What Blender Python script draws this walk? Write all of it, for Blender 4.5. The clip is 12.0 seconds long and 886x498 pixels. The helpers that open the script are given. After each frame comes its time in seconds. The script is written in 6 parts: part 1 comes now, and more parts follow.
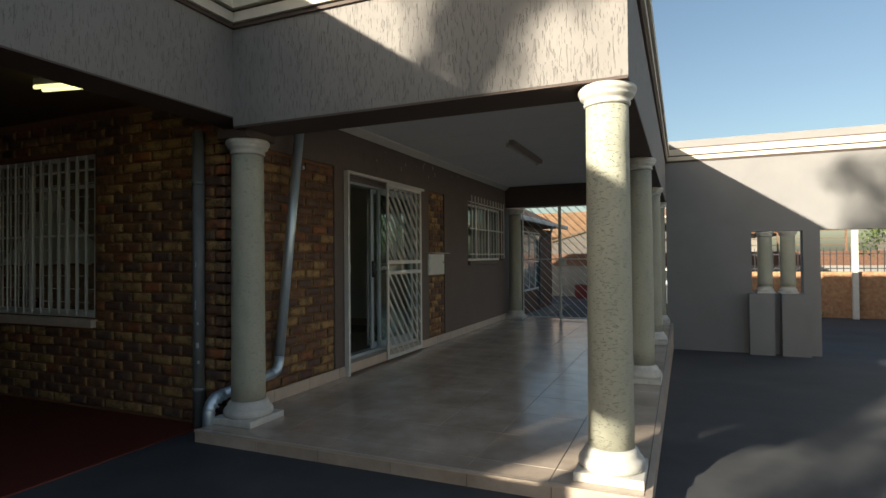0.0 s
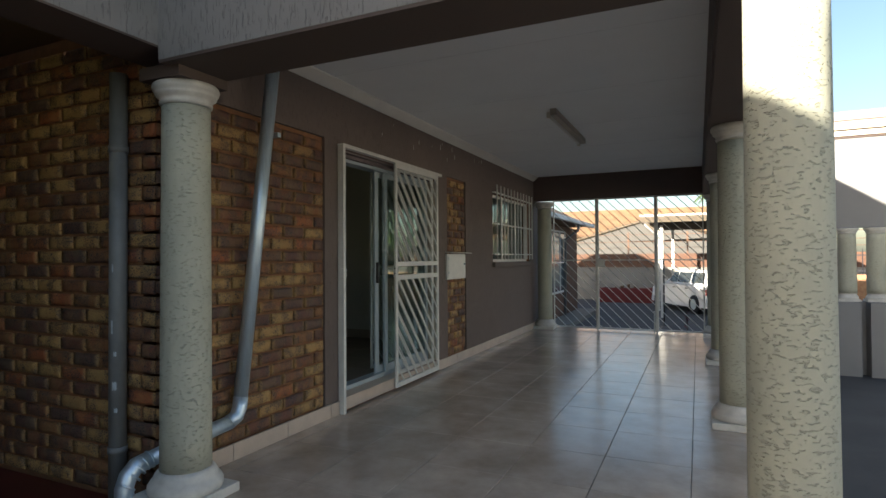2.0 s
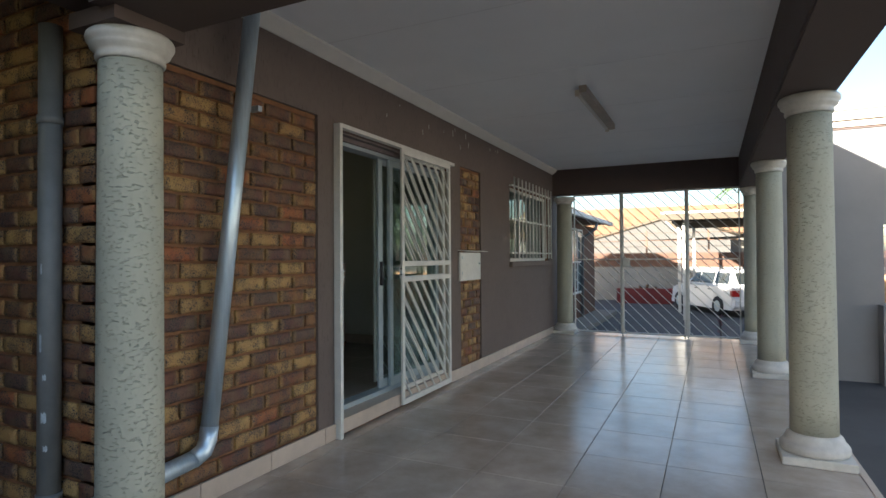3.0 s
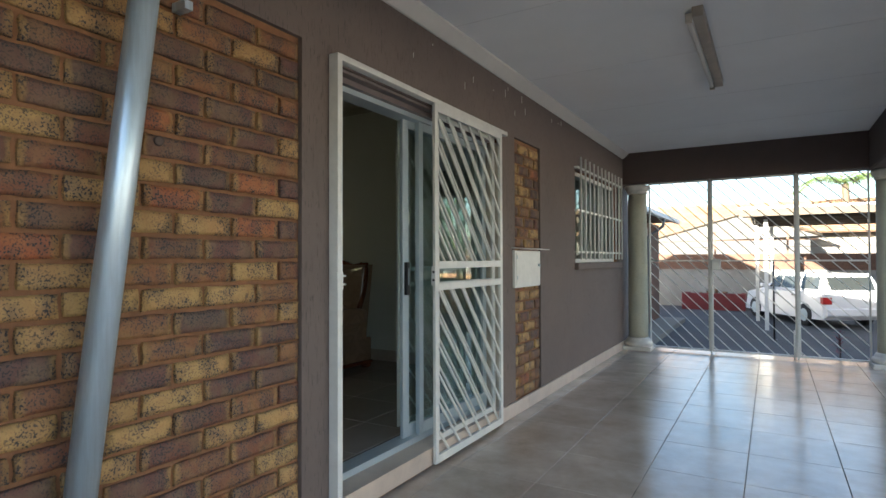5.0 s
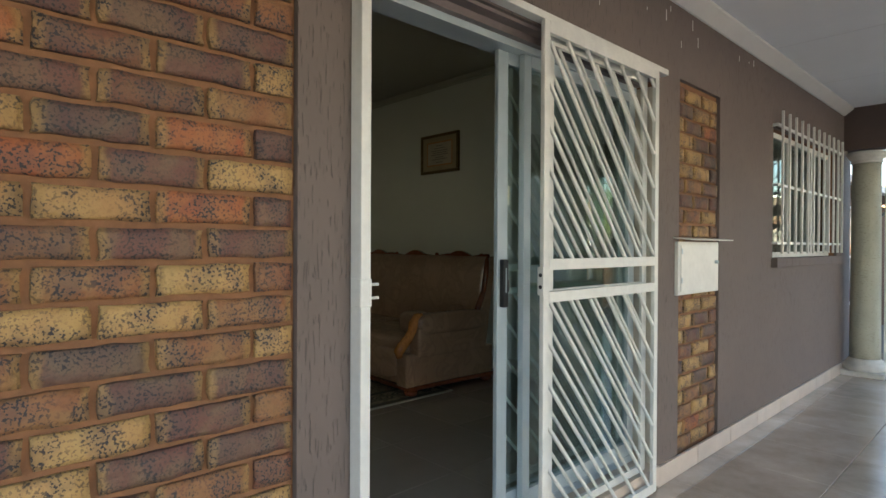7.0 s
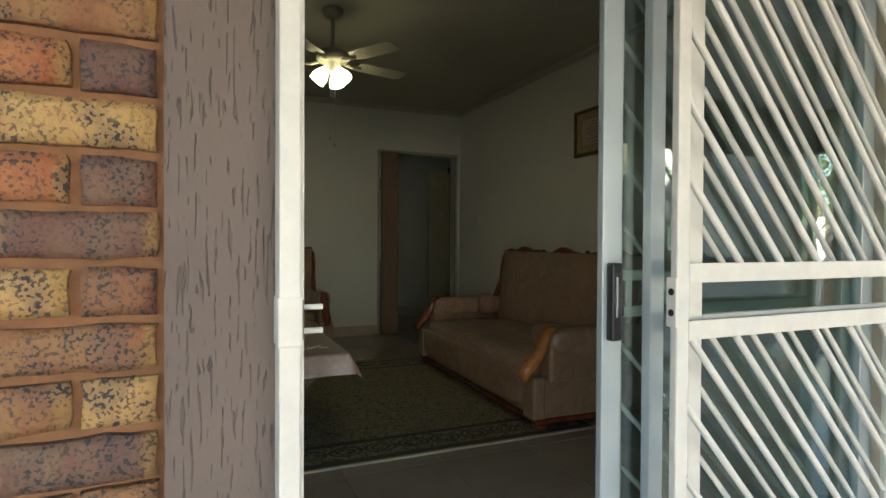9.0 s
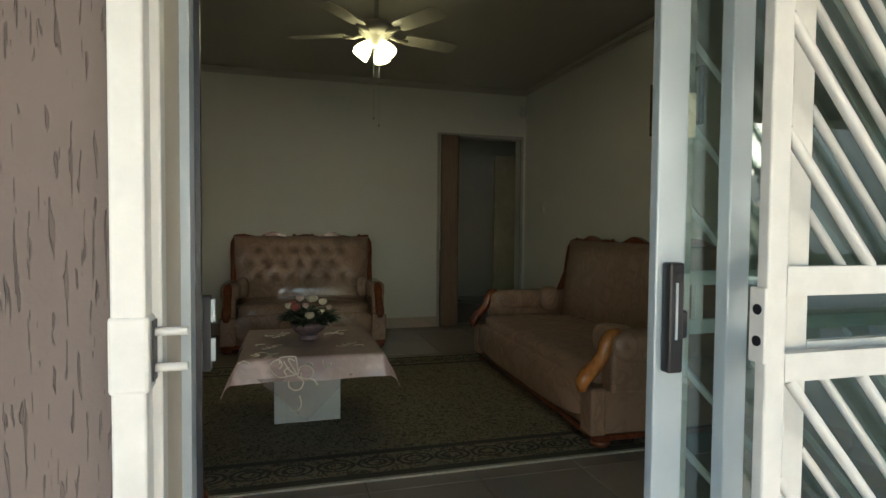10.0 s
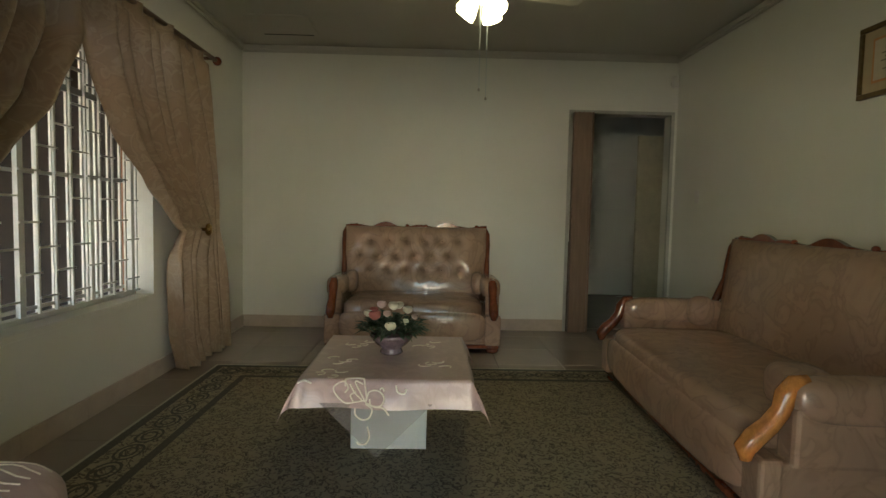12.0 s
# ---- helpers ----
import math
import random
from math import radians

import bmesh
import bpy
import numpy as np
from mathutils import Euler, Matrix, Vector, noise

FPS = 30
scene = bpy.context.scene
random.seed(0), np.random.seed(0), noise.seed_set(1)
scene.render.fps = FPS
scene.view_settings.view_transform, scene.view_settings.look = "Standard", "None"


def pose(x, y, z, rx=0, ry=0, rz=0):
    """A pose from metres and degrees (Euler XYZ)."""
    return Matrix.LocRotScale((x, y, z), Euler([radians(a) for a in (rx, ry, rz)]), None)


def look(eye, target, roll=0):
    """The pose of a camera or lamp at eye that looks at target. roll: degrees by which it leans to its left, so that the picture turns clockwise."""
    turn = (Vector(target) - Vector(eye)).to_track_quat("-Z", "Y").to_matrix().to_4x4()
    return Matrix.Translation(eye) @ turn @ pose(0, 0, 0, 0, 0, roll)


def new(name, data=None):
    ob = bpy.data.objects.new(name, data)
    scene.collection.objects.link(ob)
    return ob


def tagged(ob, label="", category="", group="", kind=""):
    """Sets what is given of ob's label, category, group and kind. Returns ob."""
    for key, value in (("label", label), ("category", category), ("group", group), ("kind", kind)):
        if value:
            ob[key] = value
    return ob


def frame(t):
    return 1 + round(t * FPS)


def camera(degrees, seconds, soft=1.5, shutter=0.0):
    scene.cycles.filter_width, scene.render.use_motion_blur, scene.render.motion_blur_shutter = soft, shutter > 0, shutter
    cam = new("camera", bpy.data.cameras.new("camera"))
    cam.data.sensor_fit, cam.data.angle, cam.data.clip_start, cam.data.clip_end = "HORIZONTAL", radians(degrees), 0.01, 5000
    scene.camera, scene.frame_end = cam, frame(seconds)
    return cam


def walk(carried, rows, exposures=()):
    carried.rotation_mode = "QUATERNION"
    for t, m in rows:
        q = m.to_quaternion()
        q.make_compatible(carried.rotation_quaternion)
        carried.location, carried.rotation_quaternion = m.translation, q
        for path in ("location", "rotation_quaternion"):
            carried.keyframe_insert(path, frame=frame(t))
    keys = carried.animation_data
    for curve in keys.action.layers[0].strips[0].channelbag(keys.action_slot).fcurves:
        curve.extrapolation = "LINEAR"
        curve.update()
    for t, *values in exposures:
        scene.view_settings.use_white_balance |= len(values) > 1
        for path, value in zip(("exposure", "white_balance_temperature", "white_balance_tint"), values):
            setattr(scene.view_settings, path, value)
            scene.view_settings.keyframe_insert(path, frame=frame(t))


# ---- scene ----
cam = camera(77.0, 12.0)
PATH = [
    (0, (3.249, -4.977, 1.227), (2.462, -3.139, 1.258), -0.5),
    (0.5, (3.073, -4.659, 1.172), (2.281, -2.823, 1.214), -0.6),
    (1, (2.902, -4.337, 1.184), (2.097, -2.507, 1.223), -0.6),
    (1.5, (2.77, -4.025, 1.205), (1.948, -2.202, 1.24), -0.4),
    (2, (2.613, -3.716, 1.23), (1.781, -1.898, 1.263), -0.4),
    (2.5, (2.469, -3.426, 1.231), (1.617, -1.616, 1.263), -0.3),
    (3, (2.328, -3.131, 1.226), (1.459, -1.329, 1.257), -0.4),
    (3.2, (2.257, -3.007, 1.241), (1.382, -1.208, 1.262), -0.3),
    (5, (1.736, -1.945, 1.213), (0.72, -0.222, 1.249), -0.2),
    (5.5, (1.597, -1.638, 1.221), (0.502, 0.035, 1.259), -0.1),
    (6, (1.494, -1.386, 1.252), (0.282, 0.204, 1.289), -0.0),
    (6.5, (1.421, -1.154, 1.269), (0.077, 0.327, 1.291), 0.2),
    (6.7, (1.401, -1.063, 1.262), (0.008, 0.372, 1.266), 0.3),
    (8.3, (1.159, -0.379, 1.239), (-0.572, 0.622, 1.233), -0.2),
    (8.5, (1.134, -0.297, 1.241), (-0.63, 0.645, 1.23), -0.1),
    (9, (0.973, -0.148, 1.246), (-0.86, 0.65, 1.219), 0.3),
    (9.5, (0.853, -0.004, 1.243), (-1.028, 0.676, 1.194), 0.4),
    (10, (0.705, 0.143, 1.251), (-1.219, 0.681, 1.178), 0.5),
    (10.5, (0.576, 0.227, 1.25), (-1.376, 0.65, 1.157), 0.7),
    (11, (0.421, 0.308, 1.26), (-1.554, 0.605, 1.151), 0.9),
    (11.5, (0.278, 0.377, 1.275), (-1.71, 0.561, 1.152), 1.0),
    (12, (0.126, 0.439, 1.292), (-1.869, 0.483, 1.165), 1.2),
]
walk(cam, [(t, look(eye, target, roll)) for t, eye, target, roll in PATH],
     [(0, 0.58, 6500, 6), (1.5, 1.1, 6450, 8), (3, 1.9, 6000, 9), (5, 2.48, 5950, 8), (6.5, 2.82, 6150, 9), (8.5, 3.38, 6400, 9), (10, 3.5, 6300, 9),
      (10.5, 3.63, 6350, 9), (11, 3.95, 6500, 10), (11.5, 4.16, 6700, 11), (12, 4.62, 6550, 10)])

# ---- light ----
SUN = Vector((0.447, 0.894, -0.300)).normalized()  # the way the light travels
world = bpy.data.worlds.new("world")
scene.world = world
world.use_nodes = True
sky = world.node_tree.nodes.new("ShaderNodeTexSky")
sky.sky_type = "NISHITA"
sky.sun_disc = False
sky.sun_elevation = math.asin(-SUN.z)
sky.sun_rotation = math.atan2(-SUN.x, -SUN.y)
sky.dust_density = 2.0
background = world.node_tree.nodes["Background"]
background.inputs[1].default_value = 0.105
world.node_tree.links.new(sky.outputs[0], background.inputs[0])
sun = new("sun", bpy.data.lights.new("sun", "SUN"))
sun.data.energy = 8.5
sun.data.angle = radians(0.6)
sun.data.color = (1.0, 0.88, 0.72)
sun.matrix_world = look((0, 0, 0), SUN)


def point_lamp(name, place, watts, colour, radius=0.04):
    lamp = new(name, bpy.data.lights.new(name, "POINT"))
    lamp.data.energy, lamp.data.color, lamp.data.shadow_soft_size = watts, colour, radius
    lamp.location = place
    return lamp


# ---- materials ----
def material(name, colour, rough=0.6, metal=0.0, vary=0.12, scale=6.0, bump=0.0, bump_scale=60.0, second=None, stretch=(1, 1, 1), random_tint=0.0, coat=0.0):
    m = bpy.data.materials.new(name)
    m.use_nodes = True
    nodes, links = m.node_tree.nodes, m.node_tree.links
    b = nodes["Principled BSDF"]
    b.inputs["Roughness"].default_value = rough
    b.inputs["Metallic"].default_value = metal
    b.inputs["Coat Weight"].default_value = coat
    b.inputs["Coat Roughness"].default_value = 0.08
    geo = nodes.new("ShaderNodeNewGeometry")
    mapping = nodes.new("ShaderNodeMapping")
    mapping.inputs["Scale"].default_value = stretch
    links.new(geo.outputs["Position"], mapping.inputs["Vector"])
    big = nodes.new("ShaderNodeTexNoise")
    big.inputs["Scale"].default_value = scale
    big.inputs["Detail"].default_value = 6
    big.inputs["Roughness"].default_value = 0.65
    links.new(mapping.outputs[0], big.inputs["Vector"])
    ramp = nodes.new("ShaderNodeValToRGB")
    dark = [c * (1 - vary) for c in colour]
    light = [min(1, c * (1 + vary)) for c in colour] if second is None else second
    ramp.color_ramp.elements[0].position, ramp.color_ramp.elements[1].position = 0.3, 0.7
    ramp.color_ramp.elements[0].color, ramp.color_ramp.elements[1].color = (*dark, 1), (*light, 1)
    links.new(big.outputs["Fac"], ramp.inputs["Fac"])
    out = ramp.outputs["Color"]
    if random_tint:
        info = nodes.new("ShaderNodeObjectInfo")
        hsv = nodes.new("ShaderNodeHueSaturation")
        remap = nodes.new("ShaderNodeMapRange")
        remap.inputs["To Min"].default_value, remap.inputs["To Max"].default_value = 1 - random_tint, 1 + random_tint
        links.new(info.outputs["Random"], remap.inputs["Value"])
        links.new(remap.outputs[0], hsv.inputs["Value"])
        links.new(out, hsv.inputs["Color"])
        out = hsv.outputs["Color"]
    links.new(out, b.inputs["Base Color"])
    rr = nodes.new("ShaderNodeMapRange")
    rr.inputs["To Min"].default_value, rr.inputs["To Max"].default_value = max(0.02, rough * 0.8), min(1, rough * 1.2)
    links.new(big.outputs["Fac"], rr.inputs["Value"])
    links.new(rr.outputs[0], b.inputs["Roughness"])
    if bump:
        fine = nodes.new("ShaderNodeTexNoise")
        fine.inputs["Scale"].default_value = bump_scale
        fine.inputs["Detail"].default_value = 4
        links.new(mapping.outputs[0], fine.inputs["Vector"])
        bp = nodes.new("ShaderNodeBump")
        bp.inputs["Strength"].default_value = 0.6
        bp.inputs["Distance"].default_value = bump
        links.new(fine.outputs["Fac"], bp.inputs["Height"])
        links.new(bp.outputs[0], b.inputs["Normal"])
    return m


def scratched(name, colour, stretch, cut=0.60, depth=0.004, dark=0.45, scale=1.0):
    """Trowelled plaster with short grooves."""
    m = material(name, colour, 0.85, vary=0.1, scale=2.5)
    nodes, links = m.node_tree.nodes, m.node_tree.links
    b = nodes["Principled BSDF"]
    geo = nodes.new("ShaderNodeNewGeometry")
    mapping = nodes.new("ShaderNodeMapping")
    mapping.inputs["Scale"].default_value = stretch
    links.new(geo.outputs["Position"], mapping.inputs["Vector"])
    n = nodes.new("ShaderNodeTexNoise")
    n.inputs["Scale"].default_value = scale
    n.inputs["Detail"].default_value = 2
    n.inputs["Distortion"].default_value = 0.5
    links.new(mapping.outputs[0], n.inputs["Vector"])
    cutr = nodes.new("ShaderNodeMapRange")
    cutr.inputs["From Min"].default_value, cutr.inputs["From Max"].default_value = cut, cut + 0.05
    links.new(n.outputs["Fac"], cutr.inputs["Value"])
    grain = nodes.new("ShaderNodeTexNoise")
    grain.inputs["Scale"].default_value = 180
    add = nodes.new("ShaderNodeMath")
    add.operation = "MULTIPLY_ADD"
    add.inputs[1].default_value = -0.12
    links.new(geo.outputs["Position"], grain.inputs["Vector"])
    links.new(grain.outputs["Fac"], add.inputs[0])
    links.new(cutr.outputs[0], add.inputs[2])
    bp = nodes.new("ShaderNodeBump")
    bp.invert = True
    bp.inputs["Distance"].default_value = depth
    links.new(add.outputs[0], bp.inputs["Height"])
    links.new(bp.outputs[0], b.inputs["Normal"])
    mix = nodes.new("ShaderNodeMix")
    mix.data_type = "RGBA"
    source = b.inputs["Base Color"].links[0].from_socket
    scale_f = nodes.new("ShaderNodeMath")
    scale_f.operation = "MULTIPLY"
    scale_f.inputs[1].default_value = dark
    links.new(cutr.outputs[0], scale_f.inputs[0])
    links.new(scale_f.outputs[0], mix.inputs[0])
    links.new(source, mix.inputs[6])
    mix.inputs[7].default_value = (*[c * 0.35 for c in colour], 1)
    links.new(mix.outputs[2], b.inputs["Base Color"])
    return m


def brick_material():
    m = bpy.data.materials.new("brick")
    m.use_nodes = True
    nodes, links = m.node_tree.nodes, m.node_tree.links
    b = nodes["Principled BSDF"]
    b.inputs["Roughness"].default_value = 0.75
    info = nodes.new("ShaderNodeObjectInfo")
    ramp = nodes.new("ShaderNodeValToRGB")
    ramp.color_ramp.interpolation = "CONSTANT"
    tones = [(0.0, (0.20, 0.095, 0.042)), (0.16, (0.105, 0.048, 0.036)), (0.28, (0.42, 0.27, 0.10)), (0.45, (0.078, 0.045, 0.046)),
             (0.54, (0.155, 0.064, 0.036)), (0.63, (0.36, 0.225, 0.085)), (0.77, (0.095, 0.052, 0.050)), (0.84, (0.30, 0.09, 0.035)), (0.93, (0.055, 0.040, 0.046))]
    e = ramp.color_ramp.elements
    e[0].position, e[0].color = tones[0][0], (*tones[0][1], 1)
    e[1].position, e[1].color = tones[1][0], (*tones[1][1], 1)
    for p, c in tones[2:]:
        x = e.new(p)
        x.color = (*c, 1)
    links.new(info.outputs["Random"], ramp.inputs["Fac"])
    tc = nodes.new("ShaderNodeNewGeometry")
    cloud = nodes.new("ShaderNodeTexNoise")
    cloud.inputs["Scale"].default_value = 13
    cloud.inputs["Detail"].default_value = 3
    links.new(tc.outputs["Position"], cloud.inputs["Vector"])
    cr = nodes.new("ShaderNodeMapRange")
    cr.inputs["From Min"].default_value, cr.inputs["From Max"].default_value = 0.45, 0.62
    links.new(cloud.outputs["Fac"], cr.inputs["Value"])
    half = nodes.new("ShaderNodeMath")
    half.operation = "MULTIPLY"
    half.inputs[1].default_value = 0.46
    links.new(cr.outputs[0], half.inputs[0])
    mix = nodes.new("ShaderNodeMix")
    mix.data_type = "RGBA"
    links.new(half.outputs[0], mix.inputs[0])
    warm = nodes.new("ShaderNodeTexNoise")
    warm.inputs["Scale"].default_value, warm.inputs["Detail"].default_value, warm.inputs["Distortion"].default_value = 9, 4, 1.0
    links.new(tc.outputs["Position"], warm.inputs["Vector"])
    wr = nodes.new("ShaderNodeValToRGB")
    we = wr.color_ramp.elements
    we[0].position, we[0].color = 0.38, (0.34, 0.12, 0.045, 1)
    we[1].position, we[1].color = 0.62, (0.42, 0.27, 0.10, 1)
    links.new(warm.outputs["Fac"], wr.inputs["Fac"])
    blend = nodes.new("ShaderNodeMix")
    blend.data_type = "RGBA"
    blend.inputs[0].default_value = 0.24
    links.new(ramp.outputs["Color"], blend.inputs[6])
    links.new(wr.outputs["Color"], blend.inputs[7])
    own = nodes.new("ShaderNodeTexCoord")
    split = nodes.new("ShaderNodeSeparateXYZ")
    links.new(own.outputs["Object"], split.inputs[0])
    far = nodes.new("ShaderNodeMath")
    far.operation = "ABSOLUTE"
    links.new(split.outputs["Y"], far.inputs[0])
    wob = nodes.new("ShaderNodeMath")
    wob.operation = "MULTIPLY_ADD"
    wob.inputs[1].default_value = 0.05
    links.new(cloud.outputs["Fac"], wob.inputs[0])
    links.new(far.outputs[0], wob.inputs[2])
    endr = nodes.new("ShaderNodeMapRange")
    endr.inputs["From Min"].default_value, endr.inputs["From Max"].default_value, endr.inputs["To Max"].default_value = 0.108, 0.122, 0.65
    links.new(wob.outputs[0], endr.inputs["Value"])
    ends = nodes.new("ShaderNodeMix")
    ends.data_type = "RGBA"
    links.new(endr.outputs[0], ends.inputs[0])
    links.new(blend.outputs[2], ends.inputs[6])
    ends.inputs[7].default_value = (0.38, 0.235, 0.085, 1)
    links.new(ends.outputs[2], mix.inputs[6])
    mix.inputs[7].default_value = (0.080, 0.055, 0.052, 1)
    spots = nodes.new("ShaderNodeTexNoise")
    spots.inputs["Scale"].default_value = 150
    spots.inputs["Detail"].default_value = 3.5
    links.new(tc.outputs["Position"], spots.inputs["Vector"])
    sr = nodes.new("ShaderNodeMapRange")
    sr.inputs["From Min"].default_value, sr.inputs["From Max"].default_value = 0.535, 0.575
    links.new(spots.outputs["Fac"], sr.inputs["Value"])
    sm = nodes.new("ShaderNodeMath")
    sm.operation = "MULTIPLY"
    sm.inputs[1].default_value = 0.85
    thin = nodes.new("ShaderNodeMapRange")
    thin.inputs["From Min"].default_value, thin.inputs["From Max"].default_value, thin.inputs["To Min"].default_value = 0.36, 0.56, 0.15
    links.new(cloud.outputs["Fac"], thin.inputs["Value"])
    links.new(thin.outputs[0], sm.inputs[1])
    links.new(sr.outputs[0], sm.inputs[0])
    mix2 = nodes.new("ShaderNodeMix")
    mix2.data_type = "RGBA"
    links.new(sm.outputs[0], mix2.inputs[0])
    links.new(mix.outputs[2], mix2.inputs[6])
    mix2.inputs[7].default_value = (0.035, 0.030, 0.032, 1)
    links.new(mix2.outputs[2], b.inputs["Base Color"])
    bp = nodes.new("ShaderNodeBump")
    bp.inputs["Distance"].default_value = 0.007
    bp.inputs["Strength"].default_value = 0.85
    rough = nodes.new("ShaderNodeTexNoise")
    rough.inputs["Scale"].default_value = 60
    rough.inputs["Detail"].default_value = 5
    links.new(tc.outputs["Position"], rough.inputs["Vector"])
    links.new(rough.outputs["Fac"], bp.inputs["Height"])
    links.new(bp.outputs[0], b.inputs["Normal"])
    return m


def glass_material(name, tint=(0.80, 0.86, 0.84), mirror=0.14):
    """Thin reflective glazing: a plain share of mirror over a tinted see-through sheet."""
    m = bpy.data.materials.new(name)
    m.use_nodes = True
    nodes, links = m.node_tree.nodes, m.node_tree.links
    nodes.remove(nodes["Principled BSDF"])
    clear, shine, mix = nodes.new("ShaderNodeBsdfTransparent"), nodes.new("ShaderNodeBsdfGlossy"), nodes.new("ShaderNodeMixShader")
    clear.inputs["Color"].default_value = (*tint, 1)
    shine.inputs["Color"].default_value = (0.88, 0.95, 0.93, 1)
    shine.inputs["Roughness"].default_value = 0.0
    mix.inputs[0].default_value = mirror
    links.new(clear.outputs[0], mix.inputs[1])
    links.new(shine.outputs[0], mix.inputs[2])
    links.new(mix.outputs[0], nodes["Material Output"].inputs["Surface"])
    return m


def glow(name, colour, strength):
    m = bpy.data.materials.new(name)
    m.use_nodes = True
    b = m.node_tree.nodes["Principled BSDF"]
    b.inputs["Base Color"].default_value = (0.9, 0.9, 0.85, 1)
    b.inputs["Emission Color"].default_value = (*colour, 1)
    b.inputs["Emission Strength"].default_value = strength
    return m


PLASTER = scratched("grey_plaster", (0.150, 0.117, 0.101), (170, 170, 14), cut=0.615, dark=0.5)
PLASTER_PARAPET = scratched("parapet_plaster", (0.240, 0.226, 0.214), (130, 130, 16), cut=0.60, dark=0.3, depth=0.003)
CROSS_WALL = material("blue_grey_wall_paint", (0.225, 0.222, 0.222), 0.85, vary=0.08, scale=1.2, bump=0.002, bump_scale=45)
BROWN = material("brown_paint", (0.085, 0.06, 0.05), 0.7, bump=0.001)
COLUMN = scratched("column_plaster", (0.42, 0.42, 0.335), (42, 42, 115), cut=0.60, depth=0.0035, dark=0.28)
WHITE_STONE = material("white_cast_stone", (0.56, 0.545, 0.50), 0.6, vary=0.15, scale=12, bump=0.001)
MOULD = material("cream_moulding", (0.60, 0.54, 0.44), 0.7, vary=0.08)
MORTAR = material("mortar", (0.22, 0.104, 0.048), 0.9, vary=0.2, scale=20, bump=0.003, bump_scale=120)
BRICK = brick_material()
PORCH_TILE = material("porch_tile", (0.41, 0.325, 0.25), 0.19, vary=0.2, scale=2.2, second=(0.57, 0.475, 0.39), random_tint=0.06, bump=0.0006, bump_scale=25)
GROUT = material("grout", (0.16, 0.125, 0.10), 0.9)
SKIRT_TILE = material("skirting_tile", (0.50, 0.41, 0.33), 0.35, vary=0.12, random_tint=0.06)
ROOM_TILE = material("room_tile", (0.36, 0.30, 0.25), 0.12, vary=0.08, scale=2, random_tint=0.04)
CEILING = material("ceiling_paint", (0.86, 0.87, 0.88), 0.8, vary=0.03, scale=1.5)
# darker copy of the ceiling paint; the room's dimness is in the colour
ROOM_CEILING = material("dimmed_ceiling_paint", (0.50, 0.48, 0.42), 0.8, vary=0.04, scale=1.5)
ROOM_PAINT = material("room_wall_paint", (0.74, 0.73, 0.66), 0.7, vary=0.03, scale=1.2, bump=0.0005)
CORNICE = material("white_cornice", (0.70, 0.68, 0.64), 0.6, vary=0.04)
ASPHALT = material("asphalt", (0.045, 0.048, 0.054), 0.85, vary=0.25, scale=1.1, second=(0.078, 0.080, 0.084), bump=0.003, bump_scale=160)
RED_FLOOR = material("red_floor_paint", (0.11, 0.022, 0.016), 0.5, vary=0.3, scale=2, bump=0.001)
WHITE_STEEL = material("white_painted_steel", (0.65, 0.645, 0.60), 0.4, vary=0.08, scale=15, bump=0.0003)
ALU = material("grey_aluminium", (0.45, 0.52, 0.55), 0.35, metal=0.3, vary=0.04)
GALV = material("galvanised_steel", (0.58, 0.69, 0.78), 0.38, metal=0.7, vary=0.12, scale=5, stretch=(14, 14, 1))
PVC = material("grey_pipe_paint", (0.17, 0.178, 0.18), 0.5, vary=0.15, scale=7)
BLACK = material("black_plastic", (0.015, 0.015, 0.017), 0.35)
GLASS = glass_material("clear_glass")
DARK_WOOD = material("dark_wood", (0.15, 0.085, 0.05), 0.45, vary=0.3, scale=3, stretch=(12, 12, 1.2))
CARVED_WOOD = material("varnished_wood", (0.17, 0.045, 0.018), 0.22, vary=0.35, scale=4, stretch=(9, 9, 3), coat=0.5)
# brighter copy of the varnished wood, with door light put into its colour
CARVED_LIT = material("lit_varnished_wood", (0.50, 0.20, 0.05), 0.2, vary=0.3, scale=5, stretch=(9, 9, 3), coat=0.6)


# ---- mesh helpers ----
def box(bm, x0, x1, y0, y1, z0, z1, m=None, bevel=0.0):
    vs = [bm.verts.new((x, y, z)) for x in (x0, x1) for y in (y0, y1) for z in (z0, z1)]
    quads = [(0, 1, 3, 2), (4, 6, 7, 5), (0, 4, 5, 1), (2, 3, 7, 6), (0, 2, 6, 4), (1, 5, 7, 3)]
    faces = [bm.faces.new([vs[i] for i in q]) for q in quads]
    if m is not None:
        bmesh.ops.transform(bm, matrix=m, verts=vs)
    if bevel:
        edges = list({e for f in faces for e in f.edges})
        bmesh.ops.bevel(bm, geom=edges, offset=bevel, segments=2, affect="EDGES", profile=0.5)
    return bm


def lathe(bm, profile, segments=24, m=None, close=True):
    rings = []
    for r, z in profile:
        rings.append([bm.verts.new((r * math.cos(2 * math.pi * i / segments), r * math.sin(2 * math.pi * i / segments), z)) for i in range(segments)])
    faces = []
    for a, b in zip(rings, rings[1:]):
        for i in range(segments):
            j = (i + 1) % segments
            faces.append(bm.faces.new((a[i], a[j], b[j], b[i])))
    if close:
        bm.faces.new(rings[0][::-1])
        bm.faces.new(rings[-1])
    for f in faces:
        f.smooth = True
    if m is not None:
        bmesh.ops.transform(bm, matrix=m, verts=[v for ring in rings for v in ring])
    return bm


